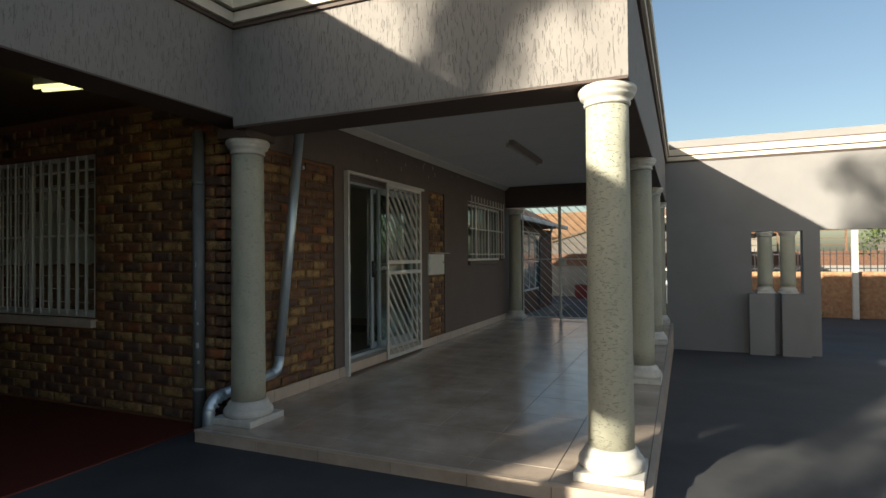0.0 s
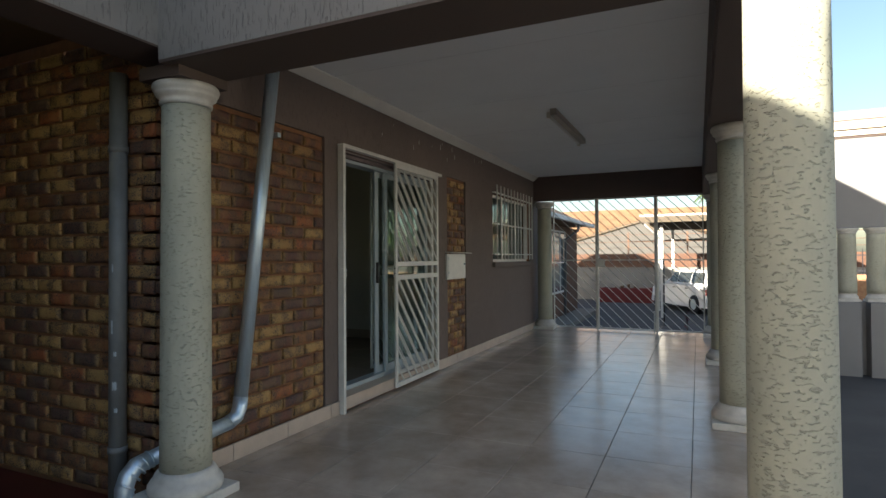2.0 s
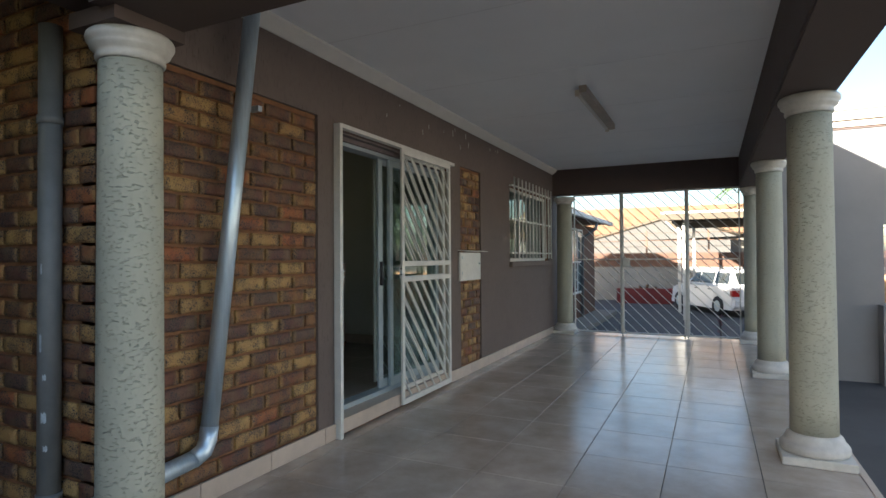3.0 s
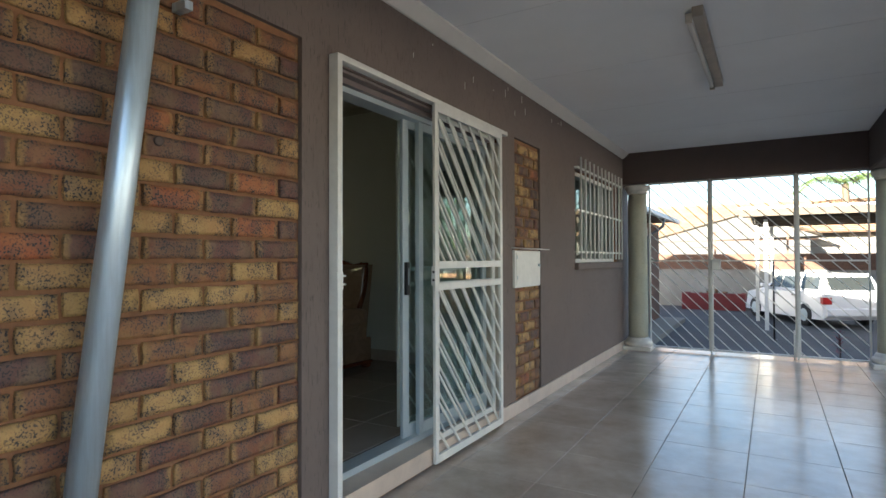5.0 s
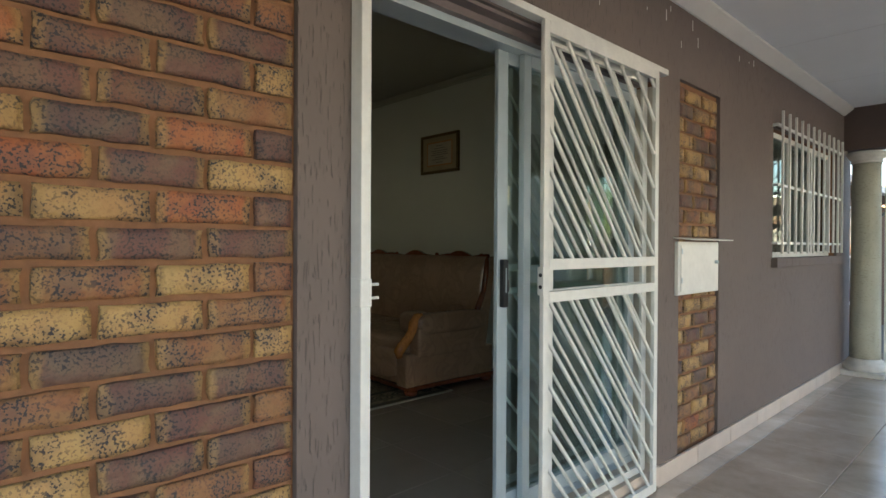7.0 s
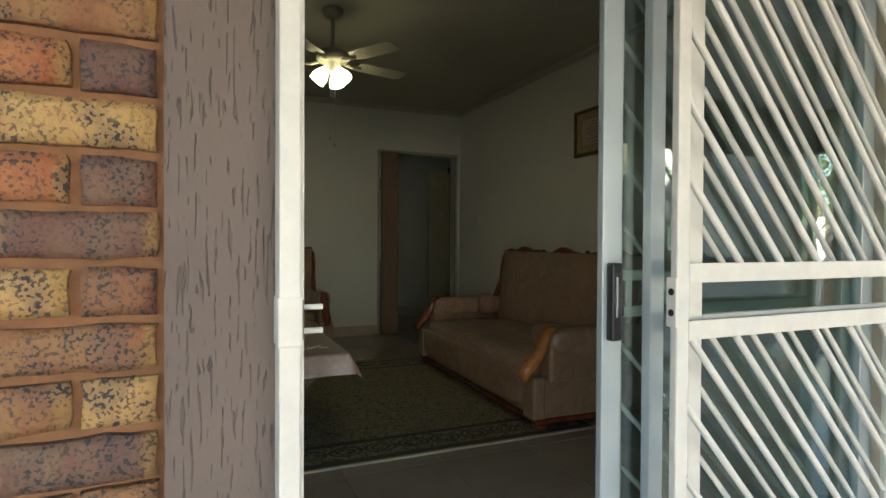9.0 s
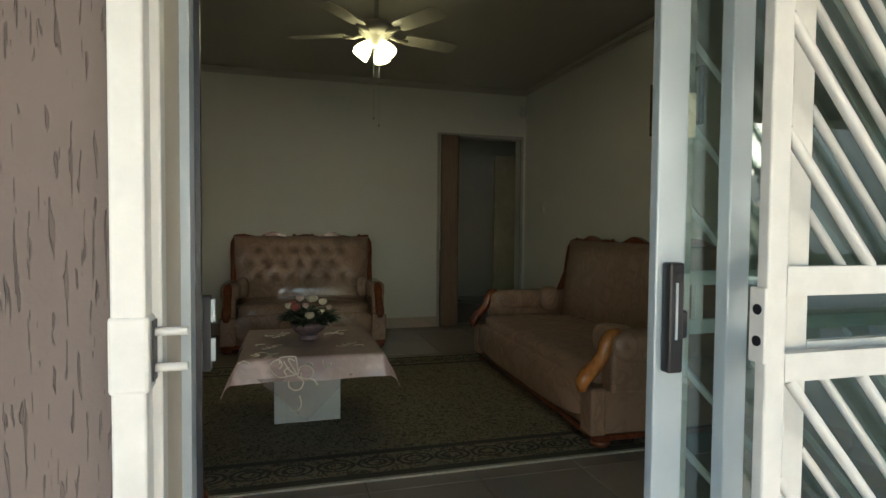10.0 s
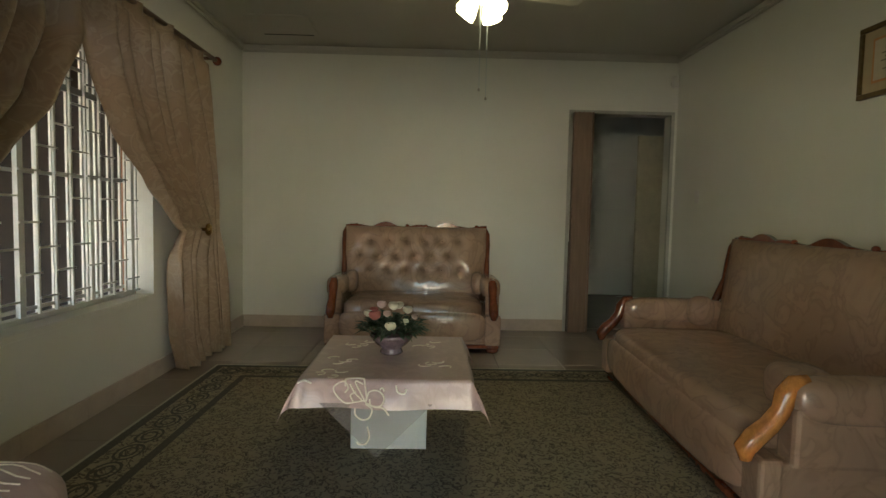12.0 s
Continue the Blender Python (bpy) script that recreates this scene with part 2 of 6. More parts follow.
def tube(bm, points, radius, segments=10, flat=1.0, cap=True):
    """A round bar through the points; radius may be a list."""
    pts = [Vector(p) for p in points]
    rings = []
    side = None
    for i, p in enumerate(pts):
        d = (pts[min(i + 1, len(pts) - 1)] - pts[max(i - 1, 0)]).normalized()
        if side is None:
            side = d.cross(Vector((0, 0, 1)) if abs(d.z) < 0.95 else Vector((0, 1, 0))).normalized()
        side = (side - d * side.dot(d)).normalized()
        up = d.cross(side)
        r = radius[i] if isinstance(radius, (list, tuple)) else radius
        rings.append([bm.verts.new(p + side * r * math.cos(2 * math.pi * k / segments) + up * r * flat * math.sin(2 * math.pi * k / segments)) for k in range(segments)])
    for a, b in zip(rings, rings[1:]):
        for k in range(segments):
            f = bm.faces.new((a[k], a[(k + 1) % segments], b[(k + 1) % segments], b[k]))
            f.smooth = segments > 5
    if cap:
        bm.faces.new(rings[0][::-1])
        bm.faces.new(rings[-1])
    return bm


def prism(bm, outline, depth, m=None):
    """An outline in x, z pushed along y by depth."""
    a = [bm.verts.new((x, 0, z)) for x, z in outline]
    b = [bm.verts.new((x, depth, z)) for x, z in outline]
    bm.faces.new(a)
    bm.faces.new(b[::-1])
    for i in range(len(a)):
        j = (i + 1) % len(a)
        bm.faces.new((a[i], b[i], b[j], a[j]))
    if m is not None:
        bmesh.ops.transform(bm, matrix=m, verts=a + b)
    return bm


def link(name, bm, mat):
    bmesh.ops.recalc_face_normals(bm, faces=bm.faces)
    mesh = bpy.data.meshes.new(name)
    bm.to_mesh(mesh)
    bm.free()
    mesh.materials.append(mat)
    return new(name, mesh)


def part(name, bm, mat, parent, label="", kind=""):
    ob = link(name, bm, mat)
    ob.parent = parent
    return tagged(ob, label=label, kind=kind)


def thing(name, label, category, place=(0, 0, 0), turn=0.0, group=""):
    ob = new(name)
    ob.location = place
    ob.rotation_euler = (0, 0, radians(turn))
    return tagged(ob, label=label, category=category, group=group)


def structure(name, boxes, mat, label="", category=""):
    if len(boxes) > 2 and name.startswith(("wall_", "beam_")):
        return [structure(name, [b], mat, label, category) for b in boxes][0]
    bm = bmesh.new()
    for b in boxes:
        box(bm, *b)
    return tagged(link(name, bm, mat), label=label, category=category or name.split("_")[0], kind="structure")


# ---- ground ----
def ground_z(y):
    return -0.085 if y < -2 else max(-0.085 - 0.0475 * (y + 2), -0.60)


bm = bmesh.new()
ys = [-300, -60, -20, -2, 0, 3, 6, 8, 8.84, 12, 16, 20, 30, 60, 300]
xs = [-300, -60, -8, 0, 4, 8, 20, 60, 300]
grid = [[bm.verts.new((x, y, ground_z(y))) for x in xs] for y in ys]
for a, b in zip(grid, grid[1:]):
    for i in range(len(xs) - 1):
        bm.faces.new((a[i], a[i + 1], b[i + 1], b[i]))
ground = tagged(link("ground", bm, ASPHALT), label="dark grey tarred yard, worn and patchy", category="ground", kind="structure")

structure("red_floor", [(-6.3, -0.22, -7.2, -1.66, -0.12, -0.075)], RED_FLOOR, "dull red painted carport floor", "floor")

# ---- house shell ----
FLOOR_IN, CEIL_IN = 0.14, 2.87
structure("porch_slab", [(0.0, 3.06, -1.95, 6.15, -0.6, -0.012)], GROUT, "porch slab under the tiles", "floor")
structure("porch_edge_trim", [(3.060, 3.095, -1.98, 5.98, -0.6, 0.002), (0.0, 3.0598, -1.98, -1.9502, -0.012, 0.002)], SKIRT_TILE, "pale tile edging of the porch step", "step")

# outer leaf of the long wall, with the sliding door and the far window
DY0, DY1, DZ0, DZ1 = -0.022, 1.84, 0.10, 2.12
WY0, WY1, WZ0, WZ1 = 3.66, 5.55, 1.14, 2.14


def wall_cut(x0, x1, y0, y1, z0, z1, holes):
    """Boxes of a wall along y, cut by holes (y0, y1, z0, z1) in order of y."""
    out, y = [], y0
    for a, b, c, d in holes:
        out.append((x0, x1, y, a, z0, z1))
        if c > z0:
            out.append((x0, x1, a, b, z0, c))
        if d < z1:
            out.append((x0, x1, a, b, d, z1))
        y = b
    out.append((x0, x1, y, y1, z0, z1))
    return out


HOLES = [(DY0, DY1, DZ0, DZ1), (WY0, WY1, WZ0, WZ1)]
structure("wall_east_core", wall_cut(-0.13, -0.018, -1.636, 6.15, -0.6, 3.2, HOLES), MORTAR, "brick wall with sandy brown mortar", "wall")
structure("wall_east_inner", wall_cut(-0.25, -0.13, -1.41, 6.15, -0.1, 2.9, HOLES), ROOM_PAINT, "off-white painted room wall", "wall")
plaster = [(-0.018, 0.006, -0.2, DY0, 0.0, 2.17), (-0.018, 0.006, -1.65, 6.1, 2.17, 2.66), (-0.018, 0.006, DY0, DY1, DZ1, 2.17),
           (-0.018, 0.006, DY1, 2.10, 0.0, 2.17), (-0.018, 0.006, 2.66, WY0, 0.0, 2.17), (-0.018, 0.006, WY0, WY1, 0.0, WZ0), (-0.018, 0.006, WY0, WY1, WZ1, 2.17), (-0.018, 0.006, WY1, 6.1, 0.0, 2.17)]
structure("wall_plaster", plaster, PLASTER, "grey-brown scratched plaster on the house wall", "wall")
# the wall between the room and the carport, with the barred window
VX0, VX1, VZ0, VZ1 = -3.62, -1.55, 0.71, 2.2


def swap(boxes):
    return [(c, d, a, b, e, f) for a, b, c, d, e, f in boxes]


VH = [(VX0, VX1, VZ0, VZ1)]
structure("wall_south_core", swap(wall_cut(-1.636, -1.53, -6.3, -0.018, -0.2, 3.2, VH)), MORTAR, "brick wall with sandy brown mortar", "wall")
structure("wall_south_inner", swap(wall_cut(-1.53, -1.41, -5.6, -0.13, -0.1, 2.9, VH)), ROOM_PAINT, "off-white painted room wall", "wall")
# the room
IX0, IY1 = -5.38, 2.84
structure("wall_west", [(IX0 - 0.15, IX0, -1.41, 1.80, 0.0, 2.9), (IX0 - 0.15, IX0, 1.80, 2.78, 2.30, 2.9), (IX0 - 0.15, IX0, 2.78, IY1, 0.0, 2.9)], ROOM_PAINT, "off-white painted room wall", "wall")
structure("wall_north", [(-5.53, -0.25, IY1, IY1 + 0.15, 0.0, 2.9)], ROOM_PAINT, "off-white painted room wall", "wall")
structure("ceiling_room", [(-5.53, -0.25, -1.41, IY1, CEIL_IN, 2.95)], ROOM_CEILING, "white painted room ceiling, colour darkened for weak light", "ceiling")
structure("floor_room", [(-5.53, -0.13, -1.41, IY1 + 0.15, -0.1, FLOOR_IN - 0.008)], GROUT, "floor bed under the room tiles", "floor")
# passage behind the folding door
structure("wall_passage", [(-8.2, -8.05, 1.0, 4.2, 0.0, 2.9), (-8.05, -5.53, 4.05, 4.2, 0, 2.9), (-8.05, -6.75, 1.35, 1.5, 0, 2.9), (-6.75, -5.53, 1.2, 1.35, 0, 2.9)], ROOM_PAINT, "off-white passage wall", "wall")
structure("ceiling_passage", [(-8.2, -5.53, 1.0, 4.2, CEIL_IN, 2.95)], CEILING, "dull white passage ceiling", "ceiling")
structure("floor_passage", [(-8.2, -5.53, 1.0, 4.2, -0.1, FLOOR_IN)], ROOM_TILE, "grey-beige tiled passage floor", "floor")
# dark room behind the far window
structure("wall_back_room", [(-3.2, -3.05, 3.0, 6.2, 0, 2.9), (-3.05, -0.25, 6.15, 6.3, 0, 2.9)], ROOM_PAINT, "plain wall of the next room", "wall")
structure("ceiling_back_room", [(-3.2, -0.25, 3.0, 6.3, 2.9, 2.98)], CEILING, "plain ceiling of the next room", "ceiling")
structure("roof_house", [(-8.4, -0.018, -1.636, 6.3, 3.2, 3.3)], ASPHALT, "flat roof sheeting", "roof")
structure("wall_outer_west", [(-8.4, -8.25, -1.6, 6.3, -0.6, 3.2), (-8.25, -0.25, 6.3, 6.45, -0.6, 3.2), (-8.25, -6.3, -1.636, -1.5, -0.6, 3.2)], PLASTER, "grey plastered outer house wall", "wall")

# ---- porch roof ----
structure("ceiling_porch", [(0.006, 2.74, -1.5, 5.85, 2.63, 2.70)], CEILING, "white painted porch ceiling boards", "ceiling")
structure("beam_front", [(0.25, 3.0, -1.85, -1.50, 2.20, 3.30)], PLASTER_PARAPET, "grey textured plaster parapet beam", "beam")
structure("beam_side", [(2.70, 3.0, -1.50, 6.0, 2.20, 3.30)], PLASTER_PARAPET, "grey textured plaster parapet beam", "beam")
structure("beam_far", [(0.006, 2.70, 5.80, 6.10, 2.23, 3.30)], PLASTER, "grey plastered beam over the far gate", "beam")
structure("beam_soffit", [(0.252, 2.998, -1.848, -1.498, 2.185, 2.2), (2.70, 2.998, -1.498, 5.80, 2.185, 2.2), (2.688, 2.70, -1.498, 5.80, 2.2, 2.63), (0.25, 2.688, -1.5, -1.488, 2.2, 2.63),
                          (0.01, 2.688, 5.788, 5.80, 2.215, 2.63)], BROWN, "dark brown painted beam underside", "beam")
structure("roof_porch", [(-0.018, 2.70, -1.5, 5.80, 3.1, 3.18)], ASPHALT, "flat porch roof sheeting", "roof")
bm = bmesh.new()
prism(bm, [(0.006, 2.56), (0.02, 2.56), (0.09, 2.615), (0.09, 2.63), (0.006, 2.63)], 7.26, pose(0, -1.48, 0))
tagged(link("trim_cornice_porch", bm, CORNICE), label="white cornice where wall and ceiling meet", category="cornice", kind="structure")
JOINT_PAINT = material("ceiling_joint_paint", (0.76, 0.76, 0.77), 0.85, vary=0.1)
structure("trim_ceiling_joint", [(0.09, 2.68, y, y + 0.006, 2.6285, 2.6299) for y in (-0.2, 1.0, 2.2, 3.4, 4.6)], JOINT_PAINT, "faint joints between the ceiling boards", "trim")
# mouldings of the parapet: two stepped cream bands with a dark line between; the top brown strip is a coloured-in
# shadow
for name, mat, lo, hi, out in (("trim_band_low", BROWN, 2.91, 2.94, 0.02), ("trim_band_mid", MOULD, 2.94, 3.01, 0.045), ("trim_band_line", BROWN, 3.01, 3.03, 0.03), ("trim_band_high", MOULD, 3.03, 3.14, 0.07),
                               ("trim_band_shadow", BROWN, 3.14, 3.165, 0.05)):
    structure(name, [(0.25 + out, 3.0 + out, -1.85 - out, -1.85, lo, hi), (3.0, 3.0 + out, -1.85, 5.95, lo, hi), (0.25, 0.25 + out, -7.0, -1.85, lo, hi), (-6.2, 0.25, -7.0 - out, -7.0, lo, hi),
                     (3.0 + out, 12, 5.95 - out, 5.95, lo, hi)], mat, "parapet moulding band, topmost dark strip coloured as shadow", "trim")

# ---- carport ----
structure("beam_carport", [(-0.05, 0.25, -7.6, -1.50, 2.27, 3.44), (-6.2, -0.05, -7.0, -6.75, 2.12, 3.44), (-6.2, -0.05, -7.6, -7.35, 2.45, 3.44)], PLASTER_PARAPET, "grey textured plaster parapet of the carport", "beam")
structure("beam_carport_soffit", [(-0.048, 0.248, -7.0, -1.52, 2.26, 2.27)], BROWN, "dark brown painted beam underside", "beam")
structure("ceiling_carport", [(-6.2, -0.05, -6.75, -1.65, 2.55, 2.62)], material("carport_ceiling_wood", (0.13, 0.085, 0.04), 0.5, vary=0.2, scale=3, stretch=(1, 10, 1)), "brown boarded carport ceiling", "ceiling")
# added wall: slots let sun streaks through, near-black colour stands for carport shade
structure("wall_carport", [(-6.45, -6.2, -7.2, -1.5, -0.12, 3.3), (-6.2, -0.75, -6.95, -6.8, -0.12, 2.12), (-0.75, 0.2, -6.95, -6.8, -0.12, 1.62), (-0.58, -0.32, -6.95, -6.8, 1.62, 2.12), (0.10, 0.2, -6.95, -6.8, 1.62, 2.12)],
          material("carport_shade_colour", (0.030, 0.024, 0.020), 0.8, vary=0.3, scale=3), "added carport wall with sun slots, colour darkened for shade", "wall")

# ---- cross wall with the niche ----
CW0, CW1 = 5.95, 6.20
structure("wall_cross", [(3.0, 4.36, CW0, CW1, -0.7, 3.3), (4.36, 5.12, CW0, CW1, -0.7, 0.57), (4.36, 5.12, CW0, CW1, 1.63, 3.3), (5.12, 5.36, CW0, CW1, -0.7, 3.3), (5.36, 9.0, CW0, CW1, 1.64, 3.3), (9.0, 14, CW0, CW1, -0.7, 3.3)],
          CROSS_WALL, "grey textured plaster cross wall, sunlit above", "wall")

COLS = [(2.87, -1.70), (2.87, 0.87), (2.865, 3.45), (2.86, 5.83), (0.19, -1.635), (0.185, 5.85)]


def column(x, y, z0=0.0, z1=2.185, s=1.0, r=0.126):
    col = thing("column", "pale green-grey rough plaster column with white ringed cap and base", "column", (x, y, z0), group="porch columns" if s == 1.0 else "niche columns")
    h = z1 - z0
    bm = box(bmesh.new(), -0.185 * s, 0.185 * s, -0.185 * s, 0.185 * s, 0, 0.05 * s, bevel=0.006)
    part("plinth", bm, WHITE_STONE, col, "chipped white square plinth")
    k = s
    prof = [(0.175 * k, 0.05 * k), (0.182 * k, 0.065 * k), (0.182 * k, 0.09 * k), (0.17 * k, 0.11 * k), (0.158 * k, 0.115 * k), (0.155 * k, 0.13 * k), (0.145 * k, 0.15 * k), (r + 0.004, 0.165 * k)]
    part("base_ring", lathe(bmesh.new(), prof, 32), WHITE_STONE, col, "white rounded base moulding")
    n = 10
    prof = [(r - 0.008 * i / n * k, 0.16 * k + (h - 0.275 * k) * i / n) for i in range(n + 1)]
    part("shaft", lathe(bmesh.new(), prof, 32), COLUMN, col)
    rt = r - 0.008 * k
    prof = [(rt + 0.003, h - 0.112 * k), (rt + 0.010 * k, h - 0.106 * k), (rt + 0.012 * k, h - 0.094 * k), (rt + 0.006 * k, h - 0.086 * k), (rt + 0.014 * k, h - 0.074 * k), (rt + 0.030 * k, h - 0.062 * k),
            (rt + 0.033 * k, h - 0.052 * k), (rt + 0.031 * k, h - 0.046 * k), (rt + 0.042 * k, h - 0.038 * k), (rt + 0.046 * k, h - 0.022 * k), (rt + 0.042 * k, h - 0.008 * k), (rt + 0.034 * k, h)]
    part("cap", lathe(bmesh.new(), prof, 32), WHITE_STONE, col, "white ringed cap")
    return col


for x, y in COLS:
    column(x, y, 0.0, 2.135 if x < 1 and y < 0 else 2.185)
structure("column_pad", [(0.05, 0.33, -1.80, -1.49, 2.135, 2.199)], BROWN, "dark pad between column and beam", "beam")
for x0, x1 in ((4.29, 4.66), (4.765, 5.17)):
    structure("pedestal", [(x0, x1, 5.70, 5.949, -0.7, 0.57), (x0, x1, 6.201, 6.3, -0.7, 0.57)], CROSS_WALL, "grey plastered pedestal under a small column", "pedestal")
for x in (4.56, 4.90):
    column(x, 5.98, 0.572, 1.62, 0.72, 0.115)

# ---- grey downpipe and galvanised pipe ----
pipe = thing("downpipe", "grey painted plastic downpipe with scuffs at the brick corner", "pipe", (-0.25, -1.70, -0.085))
part("pipe", lathe(bmesh.new(), [(0.045, 0), (0.045, 2.33)], 16), PVC, pipe)
for z in (0.28, 1.9):
    part("collar", lathe(bmesh.new(), [(0.05, z), (0.05, z + 0.035)], 16), PVC, pipe)
SCUFF = material("pale_scuff", (0.42, 0.48, 0.52), 0.6, vary=0.3, scale=40)
for k, (a, z, h, w) in enumerate(((-70, 0.62, 0.05, 9), (-62, 0.80, 0.03, 6), (-80, 0.92, 0.08, 4), (-58, 0.50, 0.03, 7), (-75, 1.25, 0.05, 3))):
    bm = bmesh.new()
    arc = [(0.0456 * math.cos(radians(a + w * i)), 0.0456 * math.sin(radians(a + w * i))) for i in range(4)]
    lo = [bm.verts.new((x, y, z + 0.006 * (i % 2))) for i, (x, y) in enumerate(arc)]
    hi = [bm.verts.new((x, y, z + h - 0.009 * (i % 2))) for i, (x, y) in enumerate(arc)]
    for i in range(3):
        bm.faces.new((lo[i], lo[i + 1], hi[i + 1], hi[i]))
    part("scuff", bm, SCUFF, pipe, "pale paint scuff")
gp = thing("galvanised_pipe", "shiny galvanised metal pipe slanting down the brick wall", "pipe", (0, 0, -0.08))


part("pipe", tube(bmesh.new(), [(0.153, -0.913, 2.71), (0.062, -1.128, 0.46)], 0.042, 16), GALV, gp)
part("lower_elbow", tube(bmesh.new(), [(0.062, -1.126, 0.475), (0.064, -1.138, 0.41), (0.066, -1.165, 0.365), (0.066, -1.23, 0.34)], 0.044, 16), GALV, gp)
part("cross_pipe", tube(bmesh.new(), [(0.066, -1.22, 0.343), (0.0, -1.73, 0.27)], 0.042, 16), GALV, gp)
for k in range(5):
    a = (0.005 - 0.004 * k, -1.70 - 0.030 * k, 0.275 - 0.006 * k * k)
    part("crimp", tube(bmesh.new(), [a, (a[0] - 0.001, a[1] - 0.007, a[2] - 0.002 - 0.002 * k)], 0.048, 16), GALV, gp)
part("outlet_elbow", tube(bmesh.new(), [(0.005, -1.70, 0.275), (-0.01, -1.77, 0.26), (-0.015, -1.81, 0.22), (-0.015, -1.83, 0.17), (-0.015, -1.83, 0.0)], 0.045, 16), GALV, gp)
part("bracket", box(bmesh.new(), 0.0, 0.07, -0.80, -0.77, 2.13, 2.16), GALV, gp)

# ---- security gate and sliding door ----
def bar_gate(parent, u0, u1, z0, z1, x, stile=0.05, rails=(), step=0.18, slope=1.12, thick=0.012, along="y", pane="bar", rail_h=0.045, depth=0.03, start=0.04, sides=8, low_start=0.0):
    """A gate leaf with slanting bars; u runs along y (or along x)."""
    def bx(bm, a, b, c, d, e=x, t=depth, bevel=0.0):
        if along == "y":
            return box(bm, e - t / 2, e + t / 2, a, b, c, d, bevel=bevel)
        return box(bm, a, b, e - t / 2, e + t / 2, c, d, bevel=bevel)
    part("stile", bx(bmesh.new(), u0, u0 + stile, z0, z1, bevel=0.003), WHITE_STEEL, parent)
    part("stile", bx(bmesh.new(), u1 - stile, u1, z0, z1, bevel=0.003), WHITE_STEEL, parent)
    zs = [z0] + [z for r in rails for z in r] + [z1]
    part("rail", bx(bmesh.new(), u0 + stile, u1 - stile, z0, z0 + rail_h), WHITE_STEEL, parent)
    part("rail", bx(bmesh.new(), u0 + stile, u1 - stile, z1 - rail_h, z1), WHITE_STEEL, parent)
    for a, b in rails:
        part("rail", bx(bmesh.new(), u0 + stile, u1 - stile, a, b), WHITE_STEEL, parent)
    fields = []
    if rails:
        fields = [(z0 + rail_h, rails[0][0]), (rails[-1][1], z1 - rail_h)]
    else:
        fields = [(z0 + rail_h, z1 - rail_h)]
    a0, a1 = u0 + stile, u1 - stile
    for lo, hi in fields:
        c = lo + slope * a0 + (start if lo > 1 or not low_start else low_start)
        while c < hi + slope * a1:
            ua, ub = max(a0, (c - hi) / slope), min(a1, (c - lo) / slope)
            if ub - ua > 0.02:
                pa, pb = (ua, c - slope * ua), (ub, c - slope * ub)
                if along == "y":
                    pts = [(x, pa[0], pa[1]), (x, pb[0], pb[1])]
                else:
                    pts = [(pa[0], x, pa[1]), (pb[0], x, pb[1])]
                part(pane, tube(bmesh.new(), pts, thick * 0.5, sides, cap=False), WHITE_STEEL, parent)
            c += step


frame_thing = thing("door_gate_surround", "chipped white steel gate frame fixed round the sliding door", "security gate")
part("post", box(bmesh.new(), 0.008, 0.062, -0.034, 0.0, 0.0, 2.15, bevel=0.003), WHITE_STEEL, frame_thing)
part("inner_post", box(bmesh.new(), 0.008, 0.034, -0.021, 0.010, 0.10, 2.12, bevel=0.002), WHITE_STEEL, frame_thing)
part("head_rail", box(bmesh.new(), 0.008, 0.055, 0.001, 1.86, 2.125, 2.155, bevel=0.003), WHITE_STEEL, frame_thing)
lk = part("lock_box", box(bmesh.new(), 0.012, 0.064, -0.0365, 0.003, 1.074, 1.156, bevel=0.004), WHITE_STEEL, frame_thing)
for z in (1.137, 1.098):
    part("bolt", tube(bmesh.new(), [(0.045, 0.003, z), (0.045, 0.038, z)], 0.0048, 10), WHITE_STEEL, lk)
part("slot", box(bmesh.new(), 0.036, 0.055, 0.0042, 0.0055, 1.085, 1.15), BLACK, lk)
gate = thing("security_gate", "white painted steel sliding gate with slanting bars, pushed open", "security gate")
bar_gate(gate, 0.808, 1.745, 0.03, 2.122, 0.052, stile=0.036, depth=0.02, rails=((1.03, 1.072), (1.157, 1.20)), step=0.165, slope=1.17, thick=0.017, start=0.20, low_start=0.15)
part("lock_plate", box(bmesh.new(), 0.038, 0.066, 0.800, 0.8075, 1.06, 1.17, bevel=0.002), WHITE_STEEL, gate)
for z in (1.092, 1.138):
    part("lock_hole", tube(bmesh.new(), [(0.053, 0.7988, z), (0.053, 0.8005, z)], 0.008, 10), BLACK, gate)

back_gate = thing("security_gate", "white steel fixed gate leaf with slanting bars behind the sliding one", "security gate")
bar_gate(back_gate, 0.90, 1.73, 0.125, 2.10, 0.0, rails=((1.04, 1.075), (1.16, 1.195)), step=0.165, slope=1.17, thick=0.015, start=0.09, low_start=0.08, depth=0.016, stile=0.045, rail_h=0.035)

inner_gate = thing("trellis_gate", "white steel barred gate pushed aside behind the sliding glass door", "security gate")
bar_gate(inner_gate, 0.94, 1.84, 0.16, 2.10, -0.30, stile=0.03, rails=((1.03, 1.06), (1.135, 1.165)), step=0.175, slope=1.03, thick=0.016, start=0.136, low_start=0.061, depth=0.016, rail_h=0.03, sides=4)
part("rail_stub", box(bmesh.new(), -0.306, -0.294, 0.985, 1.005, 1.0605, 1.1345), WHITE_STEEL, inner_gate)

